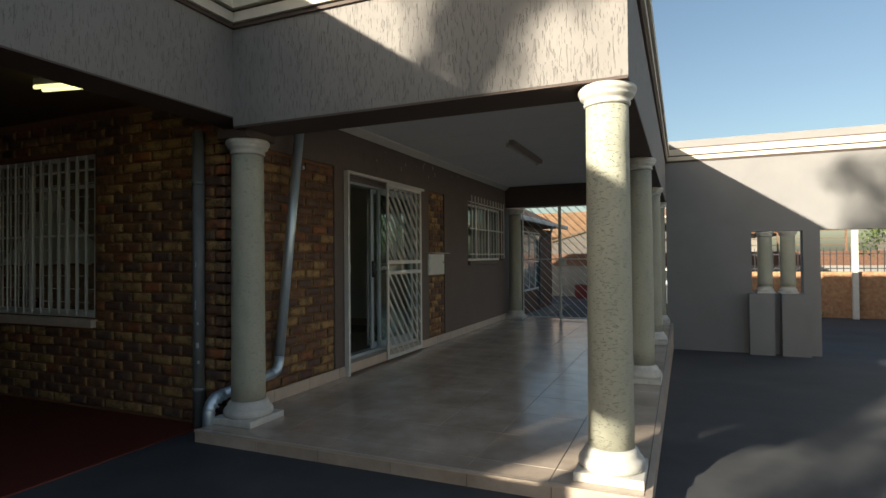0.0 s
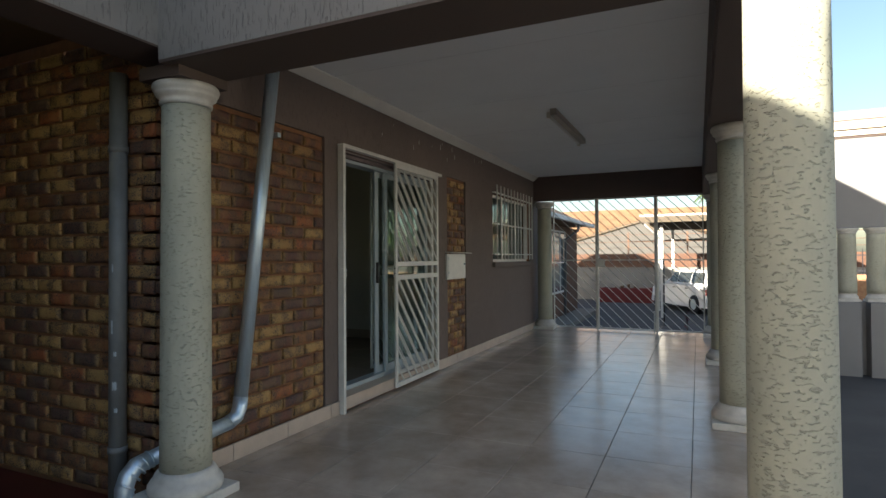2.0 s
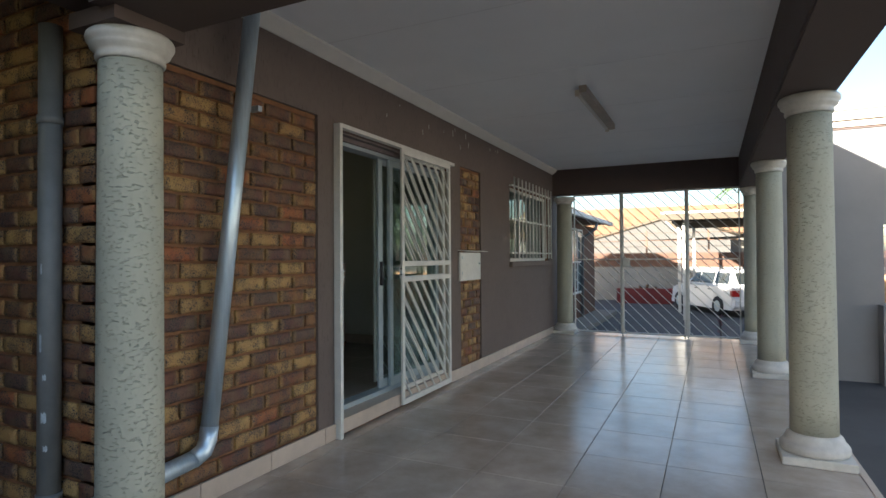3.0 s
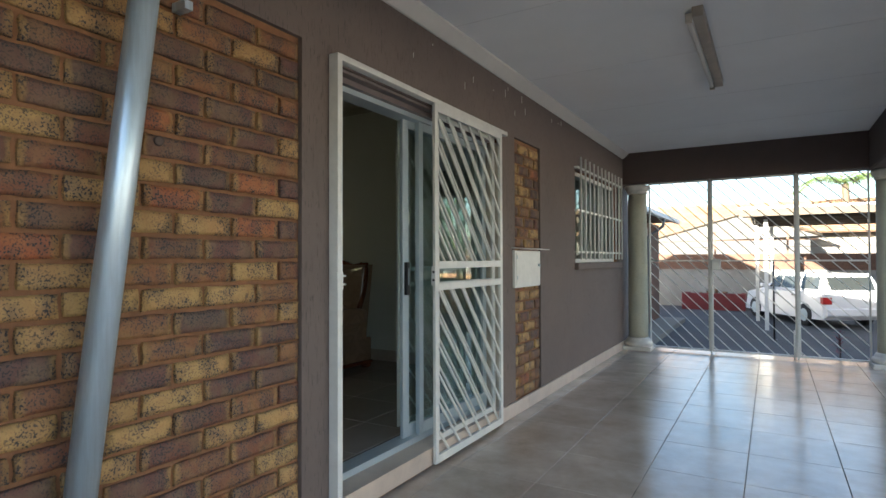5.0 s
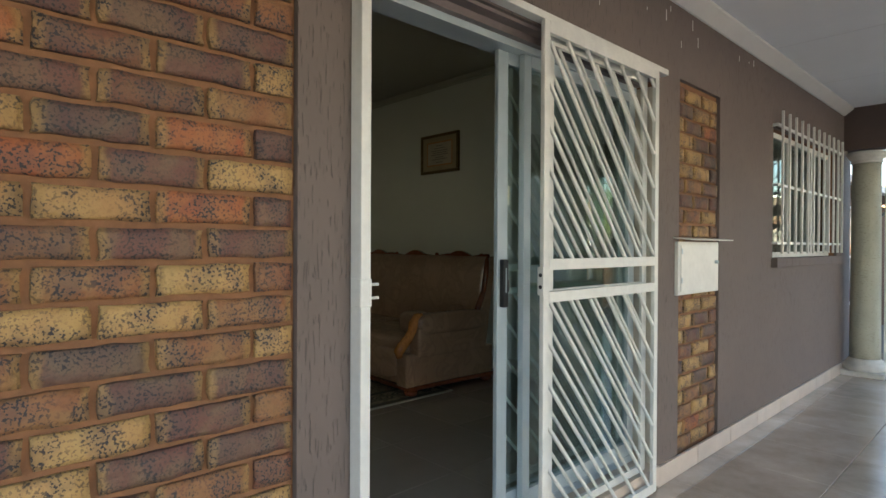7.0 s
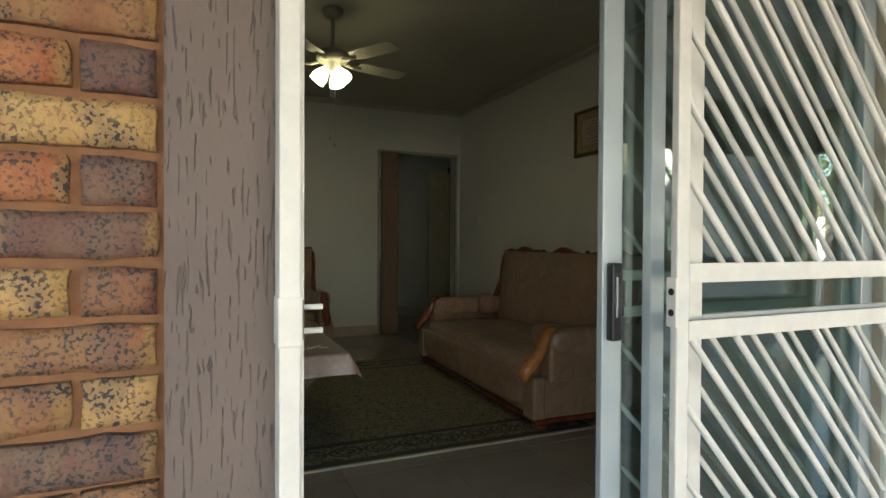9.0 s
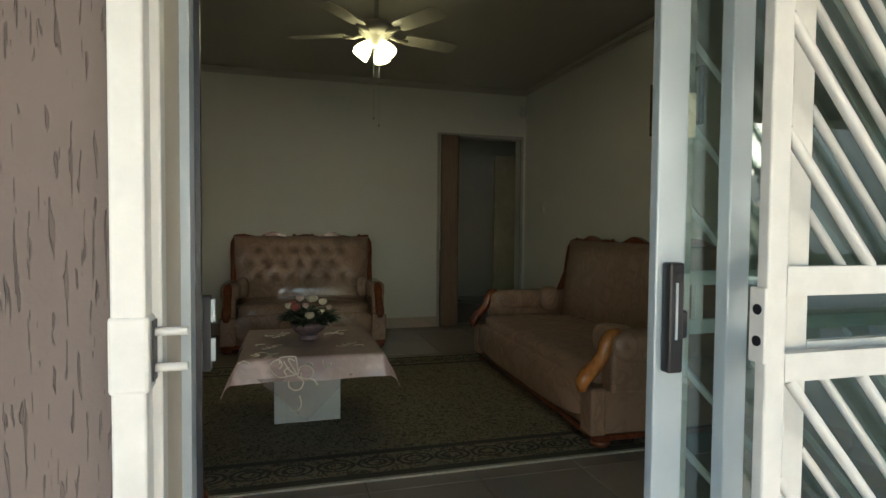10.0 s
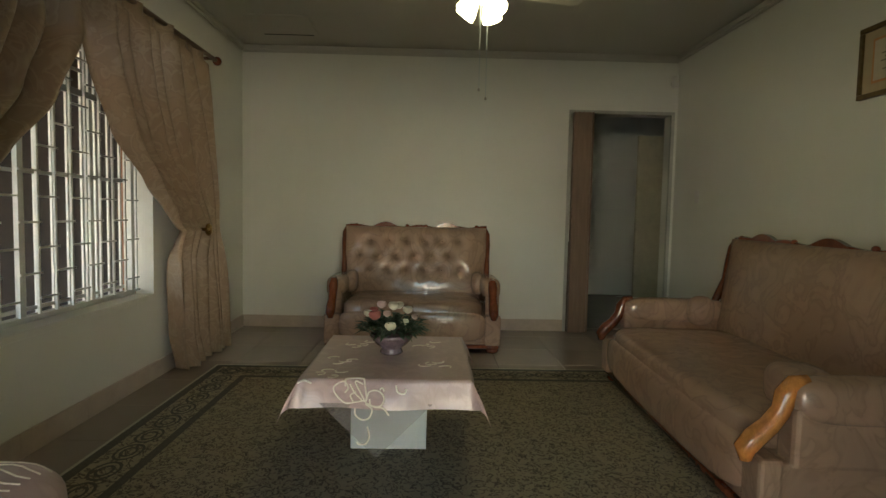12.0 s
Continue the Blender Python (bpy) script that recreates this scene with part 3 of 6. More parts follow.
HEAD_BRONZE = material("dull_mauve_paint", (0.16, 0.13, 0.125), 0.5, vary=0.2)
slider = thing("sliding_door", "grey aluminium glazed sliding door standing open", "door")
part("frame_jamb", box(bmesh.new(), -0.20, -0.115, -0.021, 0.016, 0.14, 2.11), ALU, slider)
part("frame_jamb", box(bmesh.new(), -0.20, -0.115, 1.80, 1.839, 0.14, 2.11), ALU, slider)
part("frame_head", box(bmesh.new(), -0.20, -0.09, 0.016, 1.80, 2.05, 2.115), ALU, slider)
part("frame_head", box(bmesh.new(), -0.12, -0.06, 0.016, 1.80, 2.078, 2.118), HEAD_BRONZE, slider, "dull brown head rail")
part("frame_sill", box(bmesh.new(), -0.20, -0.10, 0.016, 1.80, 0.12, 0.155), ALU, slider)
part("rubber_seal", box(bmesh.new(), -0.165, -0.155, 0.016, 0.024, 0.155, 2.05), BLACK, slider)
kp = part("lock_keep", box(bmesh.new(), -0.222, -0.202, 0.0, 0.030, 1.03, 1.145), BLACK, slider)
for z in (1.045, 1.105):
    part("keep_hook", box(bmesh.new(), -0.216, -0.204, 0.0305, 0.036, z, z + 0.035), ALU, kp)
for name, xa, ya, yb in (("sliding_leaf", -0.164, 0.772, 1.78), ("fixed_leaf", -0.134, 0.892, 1.80)):
    th = 0.022 if name == "sliding_leaf" else 0.030
    w = 0.062 if name == "sliding_leaf" else 0.046
    part(name + "_stile", box(bmesh.new(), xa, xa + th, ya, ya + w, 0.156, 2.049, bevel=0.003), ALU, slider)
    part(name + "_stile", box(bmesh.new(), xa, xa + th, yb - w, yb, 0.156, 2.049, bevel=0.003), ALU, slider)
    part(name + "_rail", box(bmesh.new(), xa, xa + th, ya + w, yb - w, 0.156, 0.225), ALU, slider)
    part(name + "_rail", box(bmesh.new(), xa, xa + th, ya + w, yb - w, 2.0, 2.049), ALU, slider)
    g = part("glass_pane", box(bmesh.new(), xa + 0.009, xa + 0.014, ya + w - 0.005, yb - w + 0.005, 0.224, 2.001), GLASS, slider)
    g.visible_shadow = False
hd = part("pull_handle", box(bmesh.new(), -0.142, -0.118, 0.784, 0.814, 1.0, 1.195, bevel=0.004), BLACK, slider)
part("thumb_latch", box(bmesh.new(), -0.138, -0.122, 0.8122, 0.826, 1.06, 1.11, bevel=0.004), BLACK, hd)
part("grip_edge", box(bmesh.new(), -0.1178, -0.115, 0.795, 0.799, 1.06, 1.16), ALU, hd)
tagl = thing("paper_label", "small cream sticker on the glass of the sliding door", "sticker")
part("sheet", box(bmesh.new(), -0.153, -0.1515, 0.836, 0.856, 1.42, 1.50), material("cream_paper", (0.72, 0.68, 0.52), 0.6), tagl)
structure("reveal_door", [(-0.114, -0.018, -0.0215, 0.004, 0.12, 2.08), (-0.114, -0.012, 1.830, 1.8395, 0.12, 2.08)], material("cream_reveal_paint", (0.50, 0.45, 0.36), 0.5), "cream painted door reveal", "reveal")
structure("threshold", [(-0.249, 0.028, -0.0215, 1.8395, 0.02, 0.118)], SKIRT_TILE, "pale tiled door step", "step")
structure("reveal_door_head", [(-0.0595, -0.012, 0.004, 1.83, 2.106, 2.1195)], HEAD_BRONZE, "dull brown door head reveal", "reveal")

# ---- meter box ----
mb = thing("meter_box", "white metal meter box with a sloping lid on the brick strip", "meter box")
part("body", box(bmesh.new(), 0.0, 0.026, 2.05, 2.60, 0.985, 1.278, bevel=0.003), WHITE_STEEL, mb)
part("door", box(bmesh.new(), 0.0265, 0.031, 2.075, 2.575, 1.005, 1.262, bevel=0.002), WHITE_STEEL, mb)
part("latch", lathe(bmesh.new(), [(0.011, 0), (0.011, 0.014), (0.006, 0.018)], 12, pose(0.031, 2.54, 1.16, 0, 90, 0)), ALU, mb)
for z in (1.05, 1.21):
    part("hinge", box(bmesh.new(), 0.031, 0.035, 2.078, 2.090, z, z + 0.03, bevel=0.001), ALU, mb)
part("lid", box(bmesh.new(), 0.0, 0.10, 2.03, 2.63, 0, 0.006, pose(0, 0, 1.296, 0, 6, 0)), WHITE_STEEL, mb)

# ---- far window on the long wall ----
win = tagged(new("window_1"), label="white steel window with upright burglar bars in the plastered wall", category="window", kind="structure")
for a, b, c, d in ((WY0, WY0 + 0.04, WZ0 + 0.03, WZ1), (WY1 - 0.04, WY1, WZ0 + 0.03, WZ1), (4.25, 4.29, WZ0 + 0.07, WZ1 - 0.04), (4.92, 4.96, WZ0 + 0.07, WZ1 - 0.04)):
    part("window_frame", box(bmesh.new(), -0.10, -0.06, a, b, c, d), WHITE_STEEL, win)
for c, d in ((WZ0 + 0.03, WZ0 + 0.07), (WZ1 - 0.04, WZ1)):
    part("window_frame", box(bmesh.new(), -0.10, -0.06, WY0 + 0.04, WY1 - 0.04, c, d), WHITE_STEEL, win)
part("window_sill", box(bmesh.new(), -0.13, 0.05, WY0 - 0.03, WY1 + 0.03, WZ0 - 0.04, WZ0 + 0.028, bevel=0.005), PLASTER, win)
for a, b in ((3.70, 4.25), (4.29, 4.92), (4.96, 5.51)):
    part("pane", box(bmesh.new(), -0.082, -0.078, a, b, WZ0 + 0.07, WZ1 - 0.04), GLASS, win)
bars = thing("burglar_bars", "white steel burglar bars over the far window", "burglar bars")
for i in range(12):
    y = 3.72 + i * 0.164
    part("upright", box(bmesh.new(), 0.045, 0.060, y - 0.009, y + 0.009, WZ0 + 0.06, 2.26), WHITE_STEEL, bars)
for z in (1.27, 1.70, 2.14):
    part("cross_bar", box(bmesh.new(), 0.032, 0.045, WY0 - 0.02, 5.58, z, z + 0.02), WHITE_STEEL, bars)
for z in (1.27, 1.70, 2.14):
    for y in (WY0 - 0.02, 5.56):
        part("stay", box(bmesh.new(), 0.006, 0.032, y, y + 0.02, z, z + 0.02), WHITE_STEEL, bars)

# ---- barred window between room and carport ----
win2 = tagged(new("window_2"), label="steel framed window with white burglar bars inside and out", category="window", kind="structure")
for a, b, c, d in [(VX0, VX0 + 0.035, VZ0, VZ1), (VX1 - 0.035, VX1, VZ0, VZ1)] + [(x, x + 0.03, VZ0 + 0.035, VZ1 - 0.035) for x in (-3.18, -2.62, -2.08)]:
    part("window_frame", box(bmesh.new(), a, b, -1.565, -1.535, c, d), WHITE_STEEL, win2)
for c, d in ((VZ0, VZ0 + 0.035), (VZ1 - 0.035, VZ1)):
    part("window_frame", box(bmesh.new(), VX0 + 0.035, VX1 - 0.035, -1.565, -1.535, c, d), WHITE_STEEL, win2)
part("transom", box(bmesh.new(), VX0 + 0.035, VX1 - 0.035, -1.534, -1.52, 1.90, 1.935), WHITE_STEEL, win2)
part("window_sill", box(bmesh.new(), VX0 - 0.03, VX1 + 0.03, -1.70, -1.57, VZ0 - 0.075, VZ0 - 0.002, bevel=0.004), SKIRT_TILE, win2, "pale window sill")
part("inner_sill", box(bmesh.new(), VX0, VX1, -1.53, -1.405, VZ0 - 0.03, VZ0 + 0.006, bevel=0.004), ROOM_PAINT, win2)
grille = thing("window_grille", "white steel burglar bars with short staggered ties at the room window", "burglar bars")
n = 16
for i in range(n):
    x = VX0 + 0.06 + i * (VX1 - VX0 - 0.12) / (n - 1)
    part("upright", box(bmesh.new(), x - 0.008, x + 0.008, -1.60, -1.588, VZ0 + 0.02, VZ1 - 0.01), WHITE_STEEL, grille)
    if i < n - 1:
        dx = (VX1 - VX0 - 0.12) / (n - 1)
        for k in range(6):
            z = VZ0 + 0.12 + 0.25 * k + (0.125 if i % 2 else 0)
            if z < VZ1 - 0.05:
                part("tie", box(bmesh.new(), x - 0.008, x + dx + 0.008, -1.486, -1.476, z, z + 0.009), WHITE_STEEL, grille)
    part("inner_upright", box(bmesh.new(), x - 0.006, x + 0.006, -1.498, -1.486, VZ0 + 0.045, VZ1 - 0.01), WHITE_STEEL, grille)
for z in (VZ0 + 0.05, 1.45, 2.05):
    part("cross_bar", box(bmesh.new(), VX0, VX1, -1.588, -1.576, z, z + 0.018), WHITE_STEEL, grille)
for z in (VZ0 + 0.03, VZ1 - 0.03):
    part("cross_bar", box(bmesh.new(), VX0, VX1, -1.51, -1.4985, z, z + 0.012), WHITE_STEEL, grille)

# ---- lamps ----
TUBE_ON = glow("lit_tube", (1.0, 0.97, 0.42), 0.95)
lamp = thing("ceiling_light", "white batten light with a bare unlit tube on the porch ceiling", "ceiling light")
# batten is beige because the shadow on its body is put into the colour
part("batten", box(bmesh.new(), 1.365, 1.425, 1.45, 2.95, 2.570, 2.63, bevel=0.004), material("shadowed_cream_enamel", (0.40, 0.34, 0.27), 0.5, vary=0.2), lamp)
part("tube", tube(bmesh.new(), [(1.345, 1.48, 2.575), (1.345, 2.92, 2.575)], 0.015, 12), CORNICE, lamp)
for y in (1.46, 2.92):
    part("end_holder", box(bmesh.new(), 1.33, 1.365, y, y + 0.02, 2.55, 2.60), MOULD, lamp)
lamp2 = thing("ceiling_light", "lit twin tube batten light on the carport ceiling", "ceiling light", (-1.05, -2.42, 2.55), 13)
part("batten", box(bmesh.new(), 0.0, 0.42, -0.04, 0.04, -0.05, 0.0), WHITE_STEEL, lamp2)
for y in (-0.035, 0.035):
    part("tube", tube(bmesh.new(), [(0.01, y, -0.066), (0.41, y, -0.066)], 0.014, 10), TUBE_ON, lamp2)
point_lamp("carport_lamp", (-0.85, -2.37, 2.40), 0.012, (1.0, 0.95, 0.6), 0.1)

# ---- far gate ----
fg = thing("porch_gate", "white steel gate with slanting bars across the end of the porch", "gate")
for a, b in ((0.32, 1.055), (1.075, 1.99), (2.01, 2.70)):
    bar_gate(fg, a, b, 0.03, 2.22, 5.93, stile=0.018, rails=((1.17, 1.19),) if a != 1.08 else ((1.10, 1.12), (1.19, 1.21)), step=0.155, slope=1.0, thick=0.013, sides=6, along="x", rail_h=0.02, depth=0.03)
part("lock_box", box(bmesh.new(), 1.085, 1.18, 5.90, 5.96, 1.06, 1.20, bevel=0.004), WHITE_STEEL, fg)
for x in (1.065, 2.0):
    part("post", box(bmesh.new(), x - 0.009, x + 0.009, 5.90, 5.96, 0.0, 2.23), WHITE_STEEL, fg)
bolt = part("drop_bolt", tube(bmesh.new(), [(1.96, 5.89, 0.0), (1.96, 5.89, 0.35)], 0.008, 8), WHITE_STEEL, fg)

# ---- upholstery and room materials ----
def fabric(name, colour, dark, coat=0.8, rough=0.55, wrinkle=0.006, scale=9.0):
    m = material(name, colour, rough, vary=0.0, second=colour)
    nodes, links = m.node_tree.nodes, m.node_tree.links
    b = nodes["Principled BSDF"]
    geo = nodes.new("ShaderNodeNewGeometry")
    v = nodes.new("ShaderNodeTexNoise")
    v.inputs["Scale"].default_value, v.inputs["Detail"].default_value, v.inputs["Distortion"].default_value = scale, 2, 1.8
    links.new(geo.outputs["Position"], v.inputs["Vector"])
    r = nodes.new("ShaderNodeValToRGB")
    e = r.color_ramp.elements
    e[0].position, e[0].color = 0.42, (*colour, 1)
    e[1].position, e[1].color = 0.50, (*dark, 1)
    x = e.new(0.53)
    x.color = (*colour, 1)
    x = e.new(0.62)
    x.color = (*[c * 1.12 for c in colour], 1)
    links.new(v.outputs["Fac"], r.inputs["Fac"])
    links.new(r.outputs["Color"], b.inputs["Base Color"])
    b.inputs["Coat Weight"].default_value, b.inputs["Coat Roughness"].default_value = coat, 0.05
    w = nodes.new("ShaderNodeTexNoise")
    w.inputs["Scale"].default_value, w.inputs["Detail"].default_value, w.inputs["Distortion"].default_value = 5, 3, 1.2
    links.new(geo.outputs["Position"], w.inputs["Vector"])
    bp = nodes.new("ShaderNodeBump")
    bp.inputs["Distance"].default_value = wrinkle
    links.new(w.outputs["Fac"], bp.inputs["Height"])
    links.new(bp.outputs[0], b.inputs["Coat Normal"])
    links.new(bp.outputs[0], b.inputs["Normal"])
    return m


UPHOLSTERY = fabric("plastic_covered_upholstery", (0.33, 0.205, 0.132), (0.275, 0.168, 0.108), coat=1.0, wrinkle=0.0065, scale=5)
SATIN = fabric("pink_satin", (0.44, 0.32, 0.29), (0.42, 0.30, 0.27), coat=0.25, rough=0.35, wrinkle=0.002)
THREAD = material("cream_thread", (0.85, 0.80, 0.68), 0.4, vary=0.1, scale=60)
CURTAIN = fabric("curtain_cloth", (0.29, 0.205, 0.13), (0.36, 0.27, 0.18), coat=0.05, rough=0.38, wrinkle=0.006, scale=6)


def pattern(name, base, mark, scale, cut=0.5, rough=0.95):
    """Woven pile with small scrolling marks."""
    m = material(name, base, rough, vary=0.12, scale=20, bump=0.002, bump_scale=300)
    nodes, links = m.node_tree.nodes, m.node_tree.links
    b = nodes["Principled BSDF"]
    geo = nodes.new("ShaderNodeNewGeometry")
    v = nodes.new("ShaderNodeTexNoise")
    v.inputs["Scale"].default_value, v.inputs["Detail"].default_value, v.inputs["Distortion"].default_value = scale, 2.5, 2.2
    links.new(geo.outputs["Position"], v.inputs["Vector"])
    r = nodes.new("ShaderNodeValToRGB")
    e = r.color_ramp.elements
    e[0].position, e[0].color = cut - 0.06, (0, 0, 0, 1)
    e[1].position, e[1].color = cut - 0.03, (1, 1, 1, 1)
    for p, c in ((cut + 0.03, 1), (cut + 0.06, 0)):
        x = e.new(p)
        x.color = (c, c, c, 1)
    links.new(v.outputs["Fac"], r.inputs["Fac"])
    mix = nodes.new("ShaderNodeMix")
    mix.data_type = "RGBA"
    links.new(r.outputs["Color"], mix.inputs[0])
    links.new(b.inputs["Base Color"].links[0].from_socket, mix.inputs[6])
    mix.inputs[7].default_value = (*mark, 1)
    links.new(mix.outputs[2], b.inputs["Base Color"])
    return m


RUG_FIELD = pattern("rug_field_pile", (0.30, 0.255, 0.165), (0.085, 0.066, 0.043), 24, cut=0.42)
RUG_BORDER = pattern("rug_border_pile", (0.32, 0.275, 0.185), (0.10, 0.08, 0.055), 16, cut=0.44)
RUG_LINE = material("rug_guard_pile", (0.085, 0.078, 0.058), 0.95, vary=0.3, scale=60, bump=0.002, bump_scale=300)
RUG_EDGE = material("rug_fringe", (0.42, 0.38, 0.29), 0.9, vary=0.2, scale=80)


# ---- soft shapes ----
def puff(bm, x0, x1, y0, y1, z0, z1, p=0.45, m=None, rings=14, segs=24):
    """A rounded cushion block."""
    cx, cy, cz = (x0 + x1) / 2, (y0 + y1) / 2, (z0 + z1) / 2
    a, b, c = (x1 - x0) / 2, (y1 - y0) / 2, (z1 - z0) / 2

    def s(v):
        return math.copysign(abs(v) ** p, v)
    rows = []
    for i in range(1, rings):
        la = -math.pi / 2 + math.pi * i / rings
        rows.append([bm.verts.new((cx + a * s(math.cos(la)) * s(math.cos(lo)), cy + b * s(math.cos(la)) * s(math.sin(lo)), cz + c * s(math.sin(la))))
                     for lo in [2 * math.pi * k / segs for k in range(segs)]])
    lowv, topv = bm.verts.new((cx, cy, cz - c)), bm.verts.new((cx, cy, cz + c))
    for r1, r2 in zip(rows, rows[1:]):
        for k in range(segs):
            bm.faces.new((r1[k], r1[(k + 1) % segs], r2[(k + 1) % segs], r2[k])).smooth = True
    for k in range(segs):
        bm.faces.new((lowv, rows[0][(k + 1) % segs], rows[0][k])).smooth = True
        bm.faces.new((topv, rows[-1][k], rows[-1][(k + 1) % segs])).smooth = True
    if m is not None:
        bmesh.ops.transform(bm, matrix=m, verts=[v for r in rows for v in r] + [lowv, topv])
    return bm


def tufted_back(w, h, rows, tuft):
    """A buttoned back panel, its face to +x, leaning back; from z = 0 to h."""
    bm = bmesh.new()
    ny, nz = 56, 34
    dips = []
    if tuft:
        for r in range(rows):
            for k in range(6):
                dips.append((-w / 2 + w * (k + (1.45 if r % 2 == 0 else 0.85)) / 8, h * (0.40 + 0.20 * r)))
    front = []
    for j in range(nz + 1):
        row = []
        v = j / nz
        for i in range(ny + 1):
            u = i / ny
            y, z = -w / 2 + w * u, h * v
            edge = (1 - abs(2 * u - 1) ** 6) * (1 - abs(2 * v - 1) ** 8)
            x = 0.10 + 0.06 * edge - 0.10 * v
            for a, b in dips:
                d2 = (y - a) ** 2 + (z - b) ** 2
                x -= 0.034 * math.exp(-d2 / 0.0005) + 0.026 * math.exp(-d2 / 0.0030)
            row.append(bm.verts.new((x, y, z)))
        front.append(row)
    for j in range(nz):
        for i in range(ny):
            bm.faces.new((front[j][i], front[j][i + 1], front[j + 1][i + 1], front[j + 1][i])).smooth = True
    rim = [front[0][i] for i in range(ny + 1)] + [front[j][ny] for j in range(1, nz + 1)] + [front[nz][i] for i in range(ny - 1, -1, -1)] + [front[j][0] for j in range(nz - 1, 0, -1)]
    back = [bm.verts.new((-0.02 - 0.10 * v.co.z / h, v.co.y, v.co.z)) for v in rim]
    for i in range(len(rim)):
        j = (i + 1) % len(rim)
        bm.faces.new((rim[i], back[i], back[j], rim[j]))
    bm.faces.new(back)
    return bm, dips


def seat_thing(name, label, category, w, place, turn, d=0.92, tuft=True, lit_arm=False):
    s = thing(name, label, category, place, turn)
    wood = CARVED_LIT if lit_arm else CARVED_WOOD
    inner = w / 2 - 0.15
    part("base", box(bmesh.new(), 0.04, d - 0.06, -w / 2 + 0.03, w / 2 - 0.03, 0.075, 0.30, bevel=0.012), UPHOLSTERY, s)
    part("base_rail", box(bmesh.new(), 0.03, d - 0.04, -w / 2 + 0.02, w / 2 - 0.02, 0.045, 0.075, bevel=0.008), CARVED_WOOD, s, "dark red varnished wooden base rail")
    for x in (0.08, d - 0.10):
        for y in (-w / 2 + 0.07, w / 2 - 0.07):
            part("foot", lathe(bmesh.new(), [(0.035, 0), (0.05, 0.012), (0.055, 0.03), (0.045, 0.046)], 14, pose(x, y, 0)), CARVED_WOOD, s, "red varnished wooden bun foot")
    part("seat_cushion", puff(bmesh.new(), 0.14, d - 0.0, -inner, inner, 0.21, 0.43, 0.3), UPHOLSTERY, s, "shiny plastic-covered seat cushion")
    part("front_roll", puff(bmesh.new(), d - 0.14, d + 0.015, -inner - 0.02, inner + 0.02, 0.10, 0.36, 0.45), UPHOLSTERY, s)
    bm, dips = tufted_back(w - 0.14, 0.68, 3, tuft)
    for v in bm.verts:
        v.co.z += 0.34
        v.co.x += 0.09
    part("backrest", bm, UPHOLSTERY, s, "buttoned plastic-covered backrest" if tuft else "plastic-covered backrest")
    bm = bmesh.new()
    for a, b in dips:
        r = 0.012
        puff(bm, 0.185 - 0.10 * b / 0.68 + 0.03, 0.20 - 0.10 * b / 0.68 + 0.03, a - r, a + r, b + 0.34 - r, b + 0.34 + r, 1.0, rings=5, segs=8)
    if dips:
        part("buttons", bm, UPHOLSTERY, s, kind="stuff")
    else:
        bm.free()
    # carved wood round the back
    hw = w / 2 - 0.065
    part("crest_rail", tube(bmesh.new(), [(0.06, -hw + (2 * hw) * k / 30, 1.015 + 0.010 * math.sin(k * 0.9)) for k in range(31)], 0.017, 8), CARVED_WOOD, s, "carved varnished wooden crest")
    for c in ((-0.40 * w / 2, 0.40 * w / 2) if tuft else (-0.60 * w / 2, 0.0, 0.60 * w / 2)):
        half = 0.13 if w < 1.8 else 0.17
        pts = [(c - half + 2 * half * k / 20, 1.02 + 0.045 * math.sin(math.pi * k / 20) ** 1.3) for k in range(21)]
        prism_pts = pts + [(c + half, 1.005), (c - half, 1.005)]
        bm = prism(bmesh.new(), prism_pts, 0.03)
        bmesh.ops.transform(bm, matrix=Matrix.Translation((0.075, 0, 0)) @ Matrix.Rotation(radians(90), 4, "Z"), verts=bm.verts)
        part("crest_arch", bm, CARVED_WOOD, s, "carved varnished wooden crest")
    for k in ((-0.78, -0.12, 0.12, 0.78) if tuft else (-0.86, -0.30, 0.30, 0.86)):
        part("crest_bead", puff(bmesh.new(), 0.045, 0.08, k * w / 2 - 0.02, k * w / 2 + 0.02, 1.01, 1.045, 0.9, rings=6, segs=10), CARVED_WOOD, s)
    for sgn in (-1, 1):
        y = sgn * (w / 2 - 0.065)
        part("back_post", tube(bmesh.new(), [(0.22, y, 0.50), (0.17, y, 0.62), (0.12, y + 0.006 * sgn, 0.74), (0.10, y + 0.01 * sgn, 0.86), (0.085, y + 0.008 * sgn, 0.96), (0.07, y - 0.01 * sgn, 1.01)],
                               [0.02, 0.026, 0.022, 0.024, 0.022, 0.015], 10), CARVED_WOOD, s, "curved varnished wooden back post")
        yi, yo = sorted((sgn * (w / 2 - 0.15), sgn * (w / 2 - 0.005)))
        part("arm_panel", box(bmesh.new(), 0.12, d - 0.13, yi + 0.02, yo - 0.01, 0.28, 0.50, bevel=0.02), UPHOLSTERY, s)
        part("arm_roll", puff(bmesh.new(), 0.10, d - 0.13, yi - 0.01, yo + 0.015, 0.44, 0.60, 0.5), UPHOLSTERY, s, "rounded plastic-covered armrest")
        yc = (yi + yo) / 2 + 0.005 * sgn
        pts = [(d - 0.20, yc, 0.590), (d - 0.155, yc, 0.575), (d - 0.125, yc, 0.53), (d - 0.11, yc, 0.475), (d - 0.07, yc, 0.42), (d - 0.02, yc, 0.375), (d + 0.01, yc, 0.335), (d + 0.005, yc, 0.295)]
        # only the arm towards the door takes the lit wood colour
        part("arm_front", tube(bmesh.new(), pts, [0.02, 0.036, 0.040, 0.034, 0.036, 0.040, 0.038, 0.022], 12), wood if sgn > 0 else CARVED_WOOD, s, "carved varnished wooden arm front")
